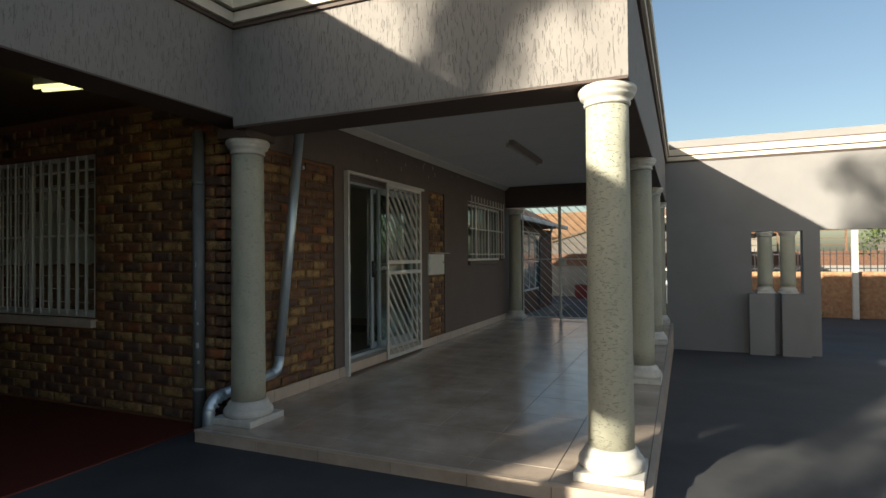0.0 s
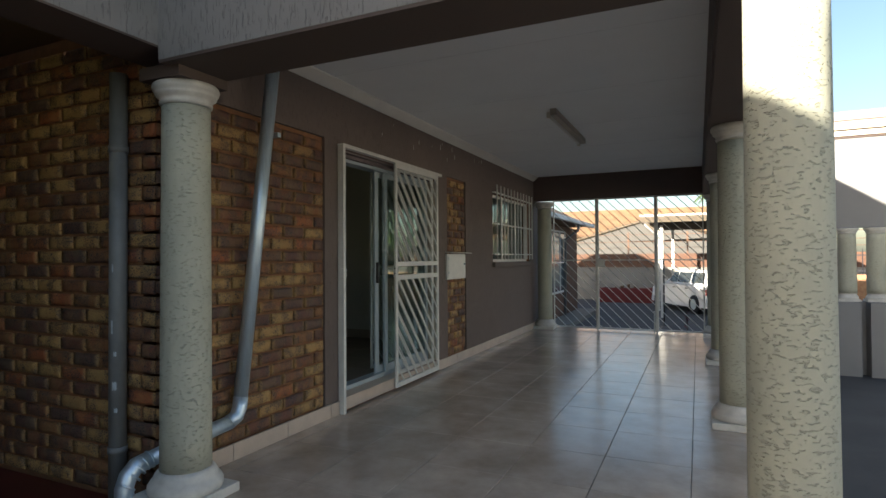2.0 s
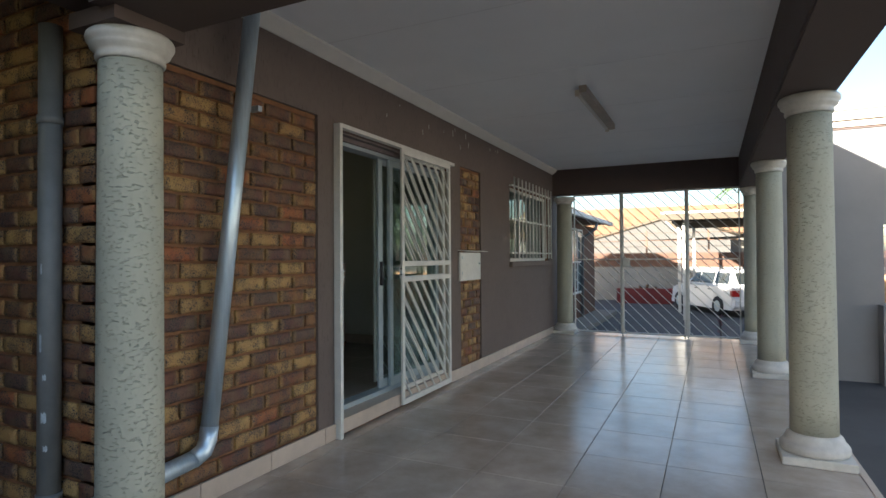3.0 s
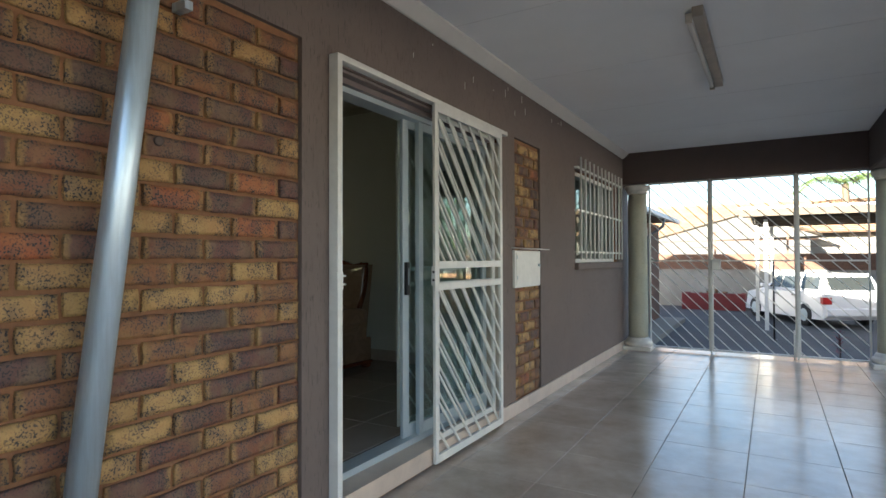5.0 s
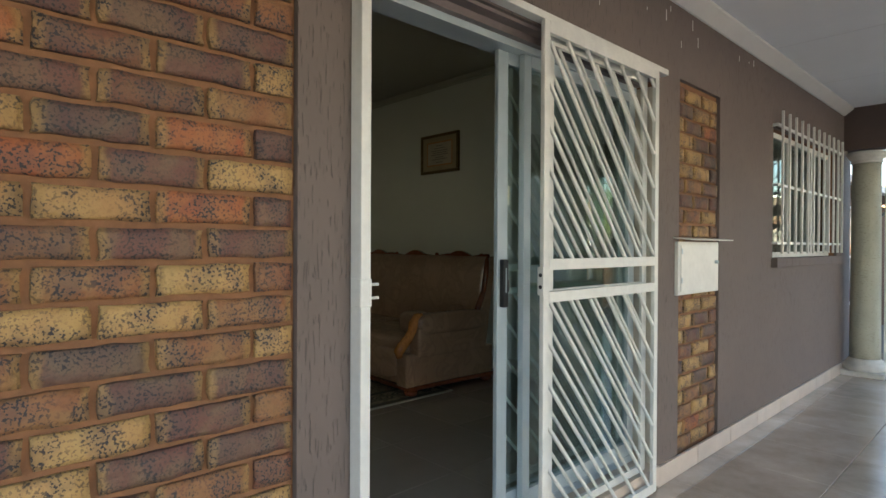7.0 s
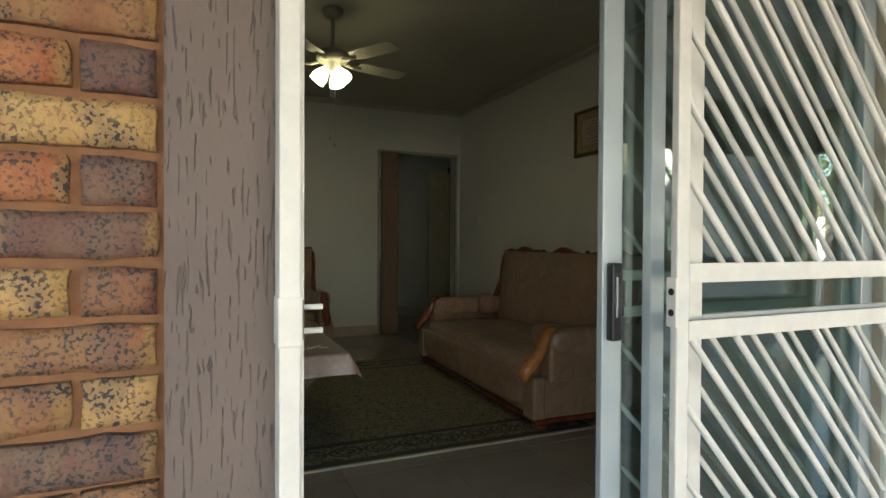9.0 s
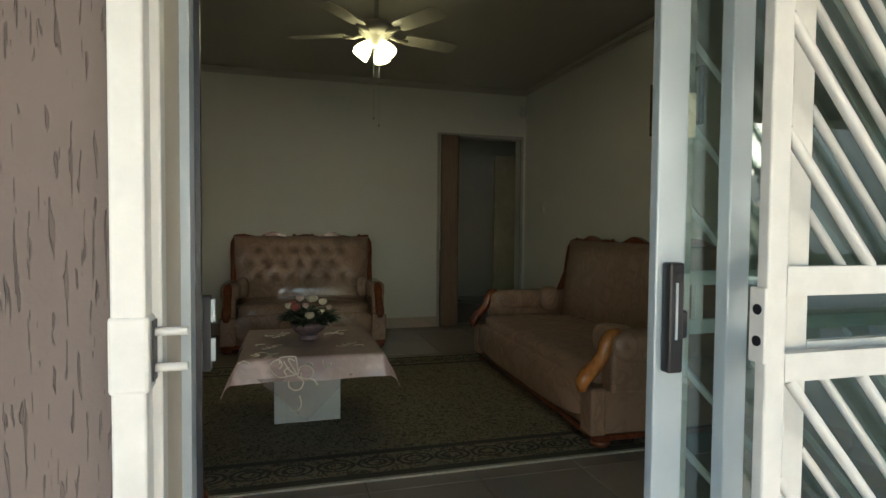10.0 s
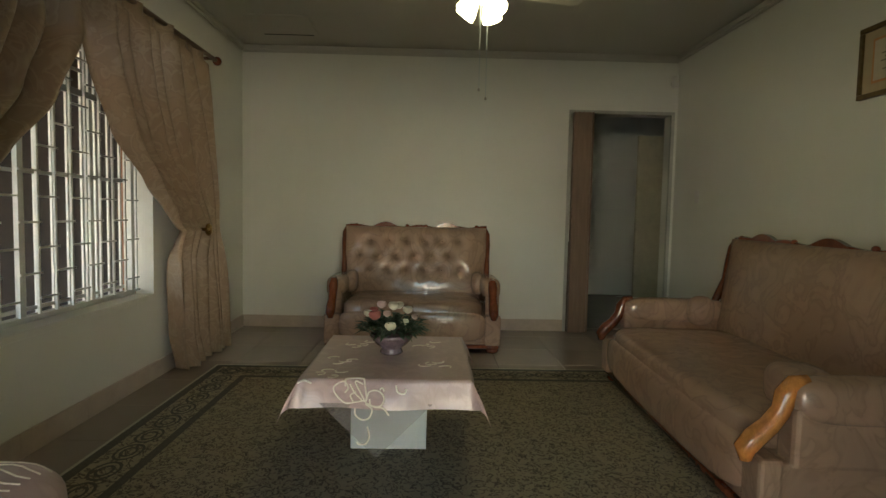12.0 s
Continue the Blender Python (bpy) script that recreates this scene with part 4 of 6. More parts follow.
        part("arm_skirt", box(bmesh.new(), d - 0.10, d - 0.015, yi + 0.01, yo - 0.005, 0.075, 0.32, bevel=0.015), UPHOLSTERY, s)
        part("bolster", puff(bmesh.new(), 0.24, 0.52 if w < 1.8 else 0.42, sgn * (inner - 0.02) - 0.055, sgn * (inner - 0.02) + 0.055, 0.43, 0.63, 0.75), UPHOLSTERY, s)
    return s


FL = FLOOR_IN
seat_thing("loveseat", "brown buttoned two-seat sofa with carved wood, still in clear plastic", "sofa", 1.47, (-5.27, 0.30, FL), 0)
couch = seat_thing("couch", "brown three-seat sofa in clear plastic, one wooden arm front coloured as lit", "sofa", 2.06, (-2.72, 2.58, FL), -92, d=0.96, tuft=False, lit_arm=True)
part("loose_cushion", puff(bmesh.new(), 0.58, 0.78, 0.66, 0.90, 0.42, 0.60, 0.6), UPHOLSTERY, couch)
seat_thing("armchair", "brown plastic-covered armchair with varnished wooden arm fronts by the door", "armchair", 0.74, (-0.47, -0.76, FL), 150, d=0.77, tuft=True)

cushion = thing("scatter_cushion", "satin cushion with raised cream swirls on the armchair seat", "cushion", (-0.93, -0.50, FL + 0.425))
part("cover", puff(bmesh.new(), -0.20, 0.20, -0.19, 0.19, 0, 0.185, 0.75, rings=18, segs=32), SATIN, cushion)
bm = bmesh.new()
for k in range(9):
    x = -0.14 + 0.034 * k
    path = []
    for i in range(12):
        y = -0.13 + 0.26 * i / 11
        xx = x + 0.010 * math.sin(i * 1.25 + k * 0.7)
        d = min(0.999, (abs(xx) / 0.20) ** 2.67 + (abs(y) / 0.19) ** 2.67)
        path.append((xx, y, 0.0925 + 0.0925 * (1 - d) ** 0.375 + 0.0005))
    tube(bm, path, 0.0022, 5)
part("embroidery", bm, THREAD, cushion, "raised cream swirls", kind="stuff")

# ---- rug ----
rug = thing("rug", "worn olive and cream patterned rug with a scrolling border", "rug", (0, 0, FL))
rx0, rx1, ry0, ry1 = -3.95, -1.69, -1.12, 2.02


def ring(x0, x1, y0, y1, w, z0, z1, name, mat):
    for a in ((x0, x1, y0, y0 + w), (x0, x1, y1 - w, y1), (x0, x0 + w, y0 + w, y1 - w), (x1 - w, x1, y0 + w, y1 - w)):
        part(name, box(bmesh.new(), *a, z0, z1), mat, rug)


off = 0.0
for name, w, mat, h in (("edge_strip", 0.018, RUG_EDGE, 0.0095), ("guard_band", 0.05, RUG_LINE, 0.0105), ("border_band", 0.20, RUG_BORDER, 0.0108), ("guard_band", 0.045, RUG_LINE, 0.0105)):
    ring(rx0 + off, rx1 - off, ry0 + off, ry1 - off, w, 0, h, name, mat)
    off += w
part("field", box(bmesh.new(), rx0 + off, rx1 - off, ry0 + off, ry1 - off, 0, 0.011), RUG_FIELD, rug, "olive field with small dark flowers")
bm = bmesh.new()
for side in range(4):
    along = (rx1 - rx0) if side % 2 == 0 else (ry1 - ry0)
    n = int(along / 0.19)
    for k in range(n):
        u = 0.17 + (along - 0.34) * k / (n - 1)
        x, y = [(rx0 + u, ry0 + 0.17), (rx1 - 0.17, ry0 + u), (rx0 + u, ry1 - 0.17), (rx0 + 0.17, ry0 + u)][side]
        for r in (0.066, 0.036):
            lathe(bm, [(r - 0.006, 0.0), (r + 0.008, 0.0)], 14, Matrix.Translation((x, y, 0.0122)) @ Matrix.Diagonal((1.25, 0.85, 1, 1)) if side % 2 == 0 else Matrix.Translation((x, y, 0.0122)) @ Matrix.Diagonal((0.85, 1.25, 1, 1)), close=False)
part("rosette_scatter", bm, RUG_LINE, rug, "dark rosettes of the border", kind="stuff")

# ---- coffee table ----
TZ = 0.615
TX0, TX1, TY0, TY1 = -2.91, -2.10, -0.085, 0.62
table = thing("coffee_table", "low table with a square pale grey block base", "coffee table")
part("pedestal", box(bmesh.new(), -2.86, -2.50, 0.07, 0.435, FL + 0.012, TZ - 0.03, bevel=0.004), material("pale_grey_laminate", (0.50, 0.53, 0.50), 0.35, vary=0.05), table)
part("tabletop", box(bmesh.new(), TX0 + 0.01, TX1 - 0.01, TY0 + 0.01, TY1 - 0.01, TZ - 0.03, TZ - 0.006, bevel=0.004), DARK_WOOD, table)
cloth = thing("tablecloth", "dusty pink satin tablecloth with cream embroidery over the low table", "tablecloth")
bm = bmesh.new()
cx, cy, ax, ay = (TX0 + TX1) / 2, (TY0 + TY1) / 2, (TX1 - TX0) / 2, (TY1 - TY0) / 2
N, over = 72, 0.118
rows = []
for i in range(N + 1):
    row = []
    for j in range(N + 1):
        u, v = (2 * i / N - 1) * (ax + over), (2 * j / N - 1) * (ay + over)
        du, dv = max(abs(u) - ax, 0), max(abs(v) - ay, 0)
        drop = math.hypot(du, dv)
        rip = 0.012 * math.sin(14 * (u if dv > du else v) + 1.3) * min(1, drop / 0.08)
        x = cx + math.copysign(min(abs(u), ax) + (0.22 * du + (rip if du > 0 else 0) + (0.30 * dv if du > 0 else 0)), u)
        y = cy + math.copysign(min(abs(v), ay) + (0.22 * dv + (rip if dv > 0 else 0) + (0.30 * du if dv > 0 else 0)), v)
        row.append(bm.verts.new((x, y, TZ - 0.97 * drop - (0.05 * min(du, dv)) + 0.001 * math.sin(9 * u) * math.sin(7 * v))))
    rows.append(row)
for i in range(N):
    for j in range(N):
        bm.faces.new((rows[i][j], rows[i + 1][j], rows[i + 1][j + 1], rows[i][j + 1])).smooth = True
cl = part("satin_sheet", bm, SATIN, cloth)


bm = bmesh.new()
strokes = [[(0.178, 0.639), (0.193, 0.538), (0.150, 0.560), (0.125, 0.600)], [(0.193, 0.540), (0.150, 0.530), (0.105, 0.525), (0.066, 0.560), (0.062, 0.590), (0.100, 0.610), (0.118, 0.585), (0.105, 0.565)],
           [(0.107, 0.590), (0.110, 0.630), (0.149, 0.646), (0.178, 0.635)], [(0.185, 0.540), (0.150, 0.600), (0.152, 0.612), (0.178, 0.600)], [(0.193, 0.540), (0.205, 0.572), (0.240, 0.576), (0.264, 0.550), (0.250, 0.520), (0.212, 0.520), (0.206, 0.545)],
           [(0.190, 0.530), (0.225, 0.516), (0.262, 0.512), (0.285, 0.484)], [(0.190, 0.525), (0.217, 0.505), (0.205, 0.470), (0.175, 0.462), (0.150, 0.480), (0.148, 0.505)], [(0.140, 0.530), (0.128, 0.555), (0.150, 0.570)],
           [(0.199, 0.435), (0.207, 0.395), (0.193, 0.364), (0.165, 0.360), (0.158, 0.368)], [(0.310, 0.598), (0.318, 0.572), (0.345, 0.566), (0.352, 0.585)], [(-0.086, 0.600), (-0.060, 0.612), (-0.030, 0.600)], [(0.264, 0.575), (0.256, 0.588), (0.246, 0.580)]]
for st in strokes:
    fine = []
    ext = [st[0]] + st + [st[-1]]
    for p0, p1, p2, p3 in zip(ext, ext[1:], ext[2:], ext[3:]):
        for k in range(5):
            t = k / 5
            fine.append(tuple(0.5 * (2 * b + (c - a) * t + (2 * a - 5 * b + 4 * c - d) * t * t + (3 * b - a - 3 * c + d) * t ** 3) for a, b, c, d in zip(p0, p1, p2, p3)))
    fine.append(st[-1])
    tube(bm, [(TX1 + 0.014 + 0.20 * min(TZ - min(z, TZ), 0.12) + 0.012 * math.sin(14 * (y - cy) + 1.3) * min(1, (TZ - min(z, TZ)) / 0.08) - max(0, z - TZ) * 0.6, y, min(z, TZ + 0.003)) for y, z in fine], 0.0037, 5)
rng = random.Random(5)
for sx, sy in ((-0.18, -0.18), (-0.20, 0.16), (0.10, -0.22), (0.16, 0.20), (-0.28, 0.0), (0.30, -0.24)):
    for k in range(4):
        a = rng.uniform(0, 6)
        pts = [(cx + sx + rng.uniform(-0.05, 0.05) + 0.03 * math.cos(a + t * 0.5) * (1 - t / 10), cy + sy + 0.04 * (k - 1.5) * 0.8 + 0.03 * math.sin(a + t * 0.5), TZ + 0.003) for t in range(7)]
        tube(bm, [(pts[0][0] + (p[0] - pts[0][0]), p[1], p[2]) for p in [(pts[0][0] + 0.028 * math.cos(a + 0.6 * t) * (1 - t / 9), cy + sy + 0.03 * (k - 1.5) + 0.028 * math.sin(a + 0.6 * t), TZ + 0.003) for t in range(7)]], 0.0020, 4)
part("embroidery", bm, THREAD, cloth, "cream raised embroidery", kind="stuff")
TULLE = bpy.data.materials.new("tulle")
TULLE.use_nodes = True
tb = TULLE.node_tree.nodes["Principled BSDF"]
tb.inputs["Base Color"].default_value, tb.inputs["Alpha"].default_value, tb.inputs["Roughness"].default_value = (0.45, 0.40, 0.35, 1), 0.38, 0.6
bm = bmesh.new()
a, b, c = [bm.verts.new(p) for p in ((-2.085, 0.0, 0.52), (-2.085, 0.46, 0.52), (-2.06, 0.235, 0.305))]
bm.faces.new((a, b, c))
bmesh.ops.solidify(bm, geom=bm.faces[:], thickness=0.0012)
part("lace_underlay", bm, TULLE, cloth, "sheer lace corner hanging below")

# ---- bowl of flowers ----
bowl = thing("flower_bowl", "ribbed smoky glass bowl of white and pink artificial roses", "flower bowl", (-2.52, 0.26, TZ + 0.002))
bm = bmesh.new()
prof = [(0.045, 0), (0.055, 0.008), (0.05, 0.02), (0.045, 0.028), (0.075, 0.05), (0.098, 0.08), (0.104, 0.10), (0.098, 0.10), (0.088, 0.075), (0.05, 0.04)]
lathe(bm, prof, 48)
for v in bm.verts:
    r = math.hypot(v.co.x, v.co.y)
    if r > 0.02:
        k = 1 + 0.035 * math.cos(16 * (math.atan2(v.co.y, v.co.x) + 6 * v.co.z))
        v.co.x, v.co.y = v.co.x * k, v.co.y * k
part("bowl", bm, material("smoky_ribbed_glass", (0.17, 0.12, 0.13), 0.12, vary=0.3, scale=40, coat=0.8), bowl)
rng = random.Random(3)
LEAF = material("dark_leaf", (0.035, 0.065, 0.03), 0.45, vary=0.4, scale=20)


def leaf(bm, base, d, length, width, droop=0.3):
    d = Vector(d).normalized()
    side = d.cross(Vector((0, 0, 1)))
    side = side.normalized() if side.length > 0.05 else Vector((1, 0, 0))
    p0 = Vector(base)
    p1 = p0 + d * length * 0.5
    p2 = p0 + d * length + Vector((0, 0, -droop * length))
    v = [bm.verts.new(p) for p in (p0, p1 + side * width / 2 + Vector((0, 0, width * 0.15)), p2, p1 - side * width / 2 + Vector((0, 0, width * 0.15)), p1)]
    bm.faces.new((v[0], v[1], v[4]))
    bm.faces.new((v[1], v[2], v[4]))
    bm.faces.new((v[2], v[3], v[4]))
    bm.faces.new((v[3], v[0], v[4]))


bm = bmesh.new()
for k in range(280):
    a, e = rng.uniform(0, 6.28), rng.uniform(0.05, 1.2)
    r = rng.uniform(0.02, 0.125)
    leaf(bm, (r * math.cos(a), r * math.sin(a), 0.10 + rng.uniform(0, 0.09) * (1 - r / 0.14)), (math.cos(a), math.sin(a), e), rng.uniform(0.05, 0.11), rng.uniform(0.018, 0.036))
part("foliage", bm, LEAF, bowl, "dark green artificial leaves", kind="stuff")
ROSES = [material("white_petal", (0.72, 0.66, 0.48), 0.6), material("pink_petal", (0.50, 0.15, 0.12), 0.6), material("blush_petal", (0.62, 0.45, 0.38), 0.6)]
for k, (x, y, z, c, r) in enumerate([(0.03, 0.01, 0.235, 0, 0.028), (0.02, 0.075, 0.215, 0, 0.025), (0.07, -0.075, 0.195, 1, 0.030), (0.04, -0.11, 0.20, 0, 0.022), (0.10, 0.0, 0.15, 0, 0.028), (0.06, 0.065, 0.165, 0, 0.020),
                                     (0.0, -0.05, 0.235, 2, 0.024), (0.03, 0.11, 0.185, 2, 0.018), (-0.05, 0.03, 0.225, 0, 0.025), (0.05, -0.02, 0.20, 2, 0.02), (-0.04, -0.09, 0.20, 1, 0.022)]):
    bm = bmesh.new()
    for i in range(3):
        q = r * (1 - 0.26 * i)
        lathe(bm, [(q * 0.3, -q * 0.7), (q * 0.85, -q * 0.3), (q, q * 0.2 + 0.12 * q * i), (q * 0.8, q * 0.6 + 0.15 * q * i)], 9, pose(x, y, z, 8 * i, 12 * i, 37 * i), close=False)
    part("rose", bm, ROSES[c], bowl, ("cream rose", "pink rose", "blush rose")[c])

# ---- ceiling fan ----
fan = thing("ceiling_fan", "white ceiling fan with five blades and lit frosted glass shades", "ceiling fan", (-2.93, 0.70, 0))
FANPAINT = material("cream_fan_paint", (0.42, 0.40, 0.33), 0.35)
part("canopy", lathe(bmesh.new(), [(0.07, CEIL_IN), (0.075, CEIL_IN - 0.03), (0.05, CEIL_IN - 0.065), (0.02, CEIL_IN - 0.07)], 24), FANPAINT, fan)
part("rod", lathe(bmesh.new(), [(0.014, 2.58), (0.014, 2.81)], 12), FANPAINT, fan)
part("motor", lathe(bmesh.new(), [(0.03, 2.59), (0.09, 2.575), (0.115, 2.55), (0.115, 2.51), (0.09, 2.49), (0.06, 2.475), (0.055, 2.43), (0.03, 2.42)], 28), FANPAINT, fan)
for k in range(5):
    a = 31 + 72 * k
    bm = bmesh.new()
    prism(bm, [(0.20, -0.05), (0.24, -0.062), (0.54, -0.068), (0.575, -0.05), (0.58, 0.0), (0.575, 0.05), (0.54, 0.068), (0.24, 0.062), (0.20, 0.05)], 0.006)
    bmesh.ops.transform(bm, matrix=pose(0, 0, 2.50, 0, 0, a) @ pose(0, 0, 0, 90 - 10, 0, 0), verts=bm.verts)
    blade = part("blade", bm, FANPAINT, fan)
    part("blade_arm", tube(bmesh.new(), [tuple(pose(0, 0, 0, 0, 0, a) @ Vector(p)) for p in ((0.09, 0, 2.50), (0.15, 0, 2.485), (0.22, 0, 2.492))], 0.011, 8), FANPAINT, blade)
SHADE = glow("lit_frosted_glass", (1.0, 0.92, 0.50), 0.65)
for k, a in enumerate((-70, 35, 150, 250)):
    bm = lathe(bmesh.new(), [(0.022, 0), (0.035, -0.025), (0.052, -0.07), (0.056, -0.10), (0.050, -0.103), (0.045, -0.07), (0.02, -0.01)], 18, pose(0, 0, 2.44, 0, 0, a) @ pose(0.05, 0, 0, 0, -38, 0), close=False)
    part("shade", bm, SHADE, fan, "glowing frosted glass shade")
for x, y, z in ((0.02, -0.02, 1.97), (-0.01, 0.02, 1.93)):
    part("pull_chain", tube(bmesh.new(), [(x, y, 2.42), (x, y, z)], 0.0012, 5), ALU, fan)
    part("pull_knob", puff(bmesh.new(), x - 0.007, x + 0.007, y - 0.007, y + 0.007, z - 0.02, z, 1.0, rings=6, segs=8), FANPAINT, fan)
point_lamp("fan_lamp", (-2.93, 0.70, 2.28), 0.05, (1.0, 0.86, 0.52), 0.10)

# ---- curtains ----
rod = thing("curtain_rod", "dark wooden curtain rod with a round finial over the barred window", "curtain rod")
part("pole", tube(bmesh.new(), [(-4.36, -1.27, 2.45), (-0.85, -1.27, 2.45)], 0.016, 12), DARK_WOOD, rod)
for x in (-4.375, -0.835):
    part("finial", puff(bmesh.new(), x - 0.04, x + 0.035, -1.305, -1.235, 2.415, 2.485, 1.0, rings=10, segs=14), CARVED_WOOD, rod)
for x in (-4.30, -0.95):
    part("bracket", box(bmesh.new(), x - 0.012, x + 0.012, -1.41, -1.285, 2.44, 2.46), DARK_WOOD, rod)


def lerp_table(t, table):
    for (a, va), (b, vb) in zip(table, table[1:]):
        if (a - t) * (b - t) <= 0:
            f = (t - a) / (b - a)
            f = f * f * (3 - 2 * f) * 0.4 + f * 0.6
            return va + (vb - va) * f
    return table[-1][1] if abs(t - table[-1][0]) < abs(t - table[0][0]) else table[0][1]


def curtain(name, inner, outer, tie_x):
    c = thing("curtain", "heavy beige-brown patterned curtain tied back beside the barred window", "curtain", group="room curtains")
    bm = bmesh.new()
    nz, ns = 64, 110
    rows = []
    for j in range(nz + 1):
        z = 2.46 - (2.46 - FL - 0.02) * j / nz
        xi, xo = lerp_table(z, inner), lerp_table(z, outer)
        near_tie = math.exp(-((z - 1.14) / 0.18) ** 2)
        row = []
        for i in range(ns + 1):
            s = i / ns
            amp = 0.070 * (1 - 0.5 * near_tie) * (1.0 if z < 2.38 else 0.45)
            head = max(0.0, (z - 2.36) / 0.10)
            y = -1.285 + amp * math.sin(2 * math.pi * 6.5 * s + 2.2 * math.sin(5 * s + 1.1 * z)) + 0.016 * math.sin(23 * s + 2.2 * z) + 0.008 * head * math.sin(120 * s) + 0.05 * near_tie * math.sin(math.pi * s)
            row.append(bm.verts.new((xo + (xi - xo) * s, y, z)))
        rows.append(row)
    for a, b in zip(rows, rows[1:]):
        for i in range(ns):
            bm.faces.new((a[i], a[i + 1], b[i + 1], b[i])).smooth = True
    part("cloth", bm, CURTAIN, c)
    knob = part("tieback", lathe(bmesh.new(), [(0.012, 0), (0.012, 0.09), (0.042, 0.095), (0.048, 0.11), (0.03, 0.125), (0.01, 0.128)], 20, pose(tie_x, -1.40, 1.14, -90, 0, 0) @ pose(0, 0, 0.11)), material("brass_" + name, (0.45, 0.29, 0.10), 0.25, metal=0.9), c, "round brass tieback knob")
    return c


curtain("far", [(2.46, -2.72), (2.20, -2.75), (2.03, -2.82), (1.70, -3.02), (1.44, -3.34), (1.27, -3.57), (1.18, -3.66), (1.13, -3.76), (1.06, -3.70), (0.95, -3.64), (0.40, -3.67), (0.16, -3.76)],
        [(2.46, -4.10), (2.00, -4.20), (1.60, -4.28), (0.99, -4.38), (0.16, -4.50)], -3.98)
curtain("near", [(2.46, -2.66), (2.25, -2.68), (2.10, -2.70), (1.77, -2.47), (1.47, -2.13), (1.20, -1.55), (1.12, -1.40), (0.95, -1.42), (0.16, -1.42)],
        [(2.46, -0.92), (1.80, -0.98), (1.15, -1.10), (0.16, -1.02)], -1.15)

# ---- folding door, frames and small room things ----
structure("door_frame", [(-5.40, -5.365, 1.770, 1.80, FL, 2.33), (-5.40, -5.365, 2.78, 2.81, FL, 2.33), (-5.40, -5.365, 1.80, 2.78, 2.30, 2.33)], material("grey_door_frame", (0.42, 0.41, 0.37), 0.5), "painted steel door frame", "door frame")
FOLD_WOOD = material("folding_wood_grain", (0.22, 0.145, 0.10), 0.5, vary=0.15, scale=3, stretch=(12, 12, 1.2))
fold = thing("folding_door", "dark wood-grain folding door pushed to one side of the doorway", "folding door")
for k in range(7):
    y = 1.803 + 0.023 * k
    part("panel", box(bmesh.new(), -0.058, 0.058, -0.004, 0.004, FL + 0.01, 2.295, pose(-5.32, y + 0.004, 0, 0, 0, 7 if k % 2 else -7)), FOLD_WOOD, fold)
part("lead_post", box(bmesh.new(), -5.375, -5.265, 1.972, 1.99, FL + 0.01, 2.295, bevel=0.002), FOLD_WOOD, fold)
part("cover_panel", box(bmesh.new(), -5.262, -5.254, 1.80, 1.965, FL + 0.012, 2.29, bevel=0.002), FOLD_WOOD, fold)
pd = thing("inner_door", "cream painted door standing ajar in the passage", "door", (-6.5, 2.88, FL), 8)
part("door_leaf", box(bmesh.new(), -0.02, 0.02, 0.0, 0.34, 0.005, 2.12), material("cream_door_paint", (0.55, 0.50, 0.36), 0.45), pd)
part("frame_post", box(bmesh.new(), -0.04, 0.03, 0.342, 0.42, 0.0, 2.2), DARK_WOOD, pd)
chime = thing("wall_speaker", "small black box fixed high on the passage wall", "speaker", (-8.04, 2.62, 2.10))
part("body", box(bmesh.new(), 0, 0.06, -0.06, 0.06, 0, 0.20, bevel=0.01), BLACK, chime)
cab = thing("cabinet", "low dark cabinet standing in the passage", "cabinet", (-8.0, 1.60, FL))
part("body", box(bmesh.new(), 0, 0.45, 0, 0.95, 0.06, 0.78, bevel=0.006), DARK_WOOD, cab)
part("door", box(bmesh.new(), 0.451, 0.468, 0.02, 0.93, 0.09, 0.75, bevel=0.004), DARK_WOOD, cab)
for k in range(2):
    part("leg", box(bmesh.new(), 0.03, 0.42, 0.03 + 0.84 * k, 0.08 + 0.84 * k, 0, 0.06), DARK_WOOD, cab)
# weak fill light added to lift the passage; no fitting hangs there
point_lamp("passage_fill", (-7.0, 3.4, 2.4), 0.005, (1.0, 0.93, 0.75), 0.1)

picture = thing("framed_certificate", "certificate in a dark gilt frame on the side wall", "picture", (-2.73, 2.84, 1.97))
GILT = material("dark_gilt", (0.13, 0.085, 0.03), 0.35, metal=0.4, vary=0.3, scale=30)
W, HH = 0.55, 0.39
for a in ((-W / 2, W / 2, 0, 0.028), (-W / 2, W / 2, HH - 0.028, HH)):
    part("frame", box(bmesh.new(), a[0], a[1], -0.03, -0.002, a[2], a[3], bevel=0.004), GILT, picture)
for a in ((-W / 2, -W / 2 + 0.028), (W / 2 - 0.028, W / 2)):
    part("frame", box(bmesh.new(), a[0], a[1], -0.03, -0.002, 0.0285, HH - 0.0285, bevel=0.004), GILT, picture)
part("mount", box(bmesh.new(), -W / 2 + 0.028, W / 2 - 0.028, -0.018, -0.002, 0.0285, HH - 0.0285), material("tan_mount", (0.42, 0.33, 0.20), 0.7), picture)
part("inner_border", box(bmesh.new(), -0.185, 0.185, -0.0165, -0.0185, 0.075, 0.315), material("orange_border", (0.50, 0.24, 0.10), 0.7), picture)
part("paper", box(bmesh.new(), -0.172, 0.172, -0.019, -0.017, 0.088, 0.302), material("certificate_paper", (0.52, 0.46, 0.34), 0.7), picture)
bm = bmesh.new()
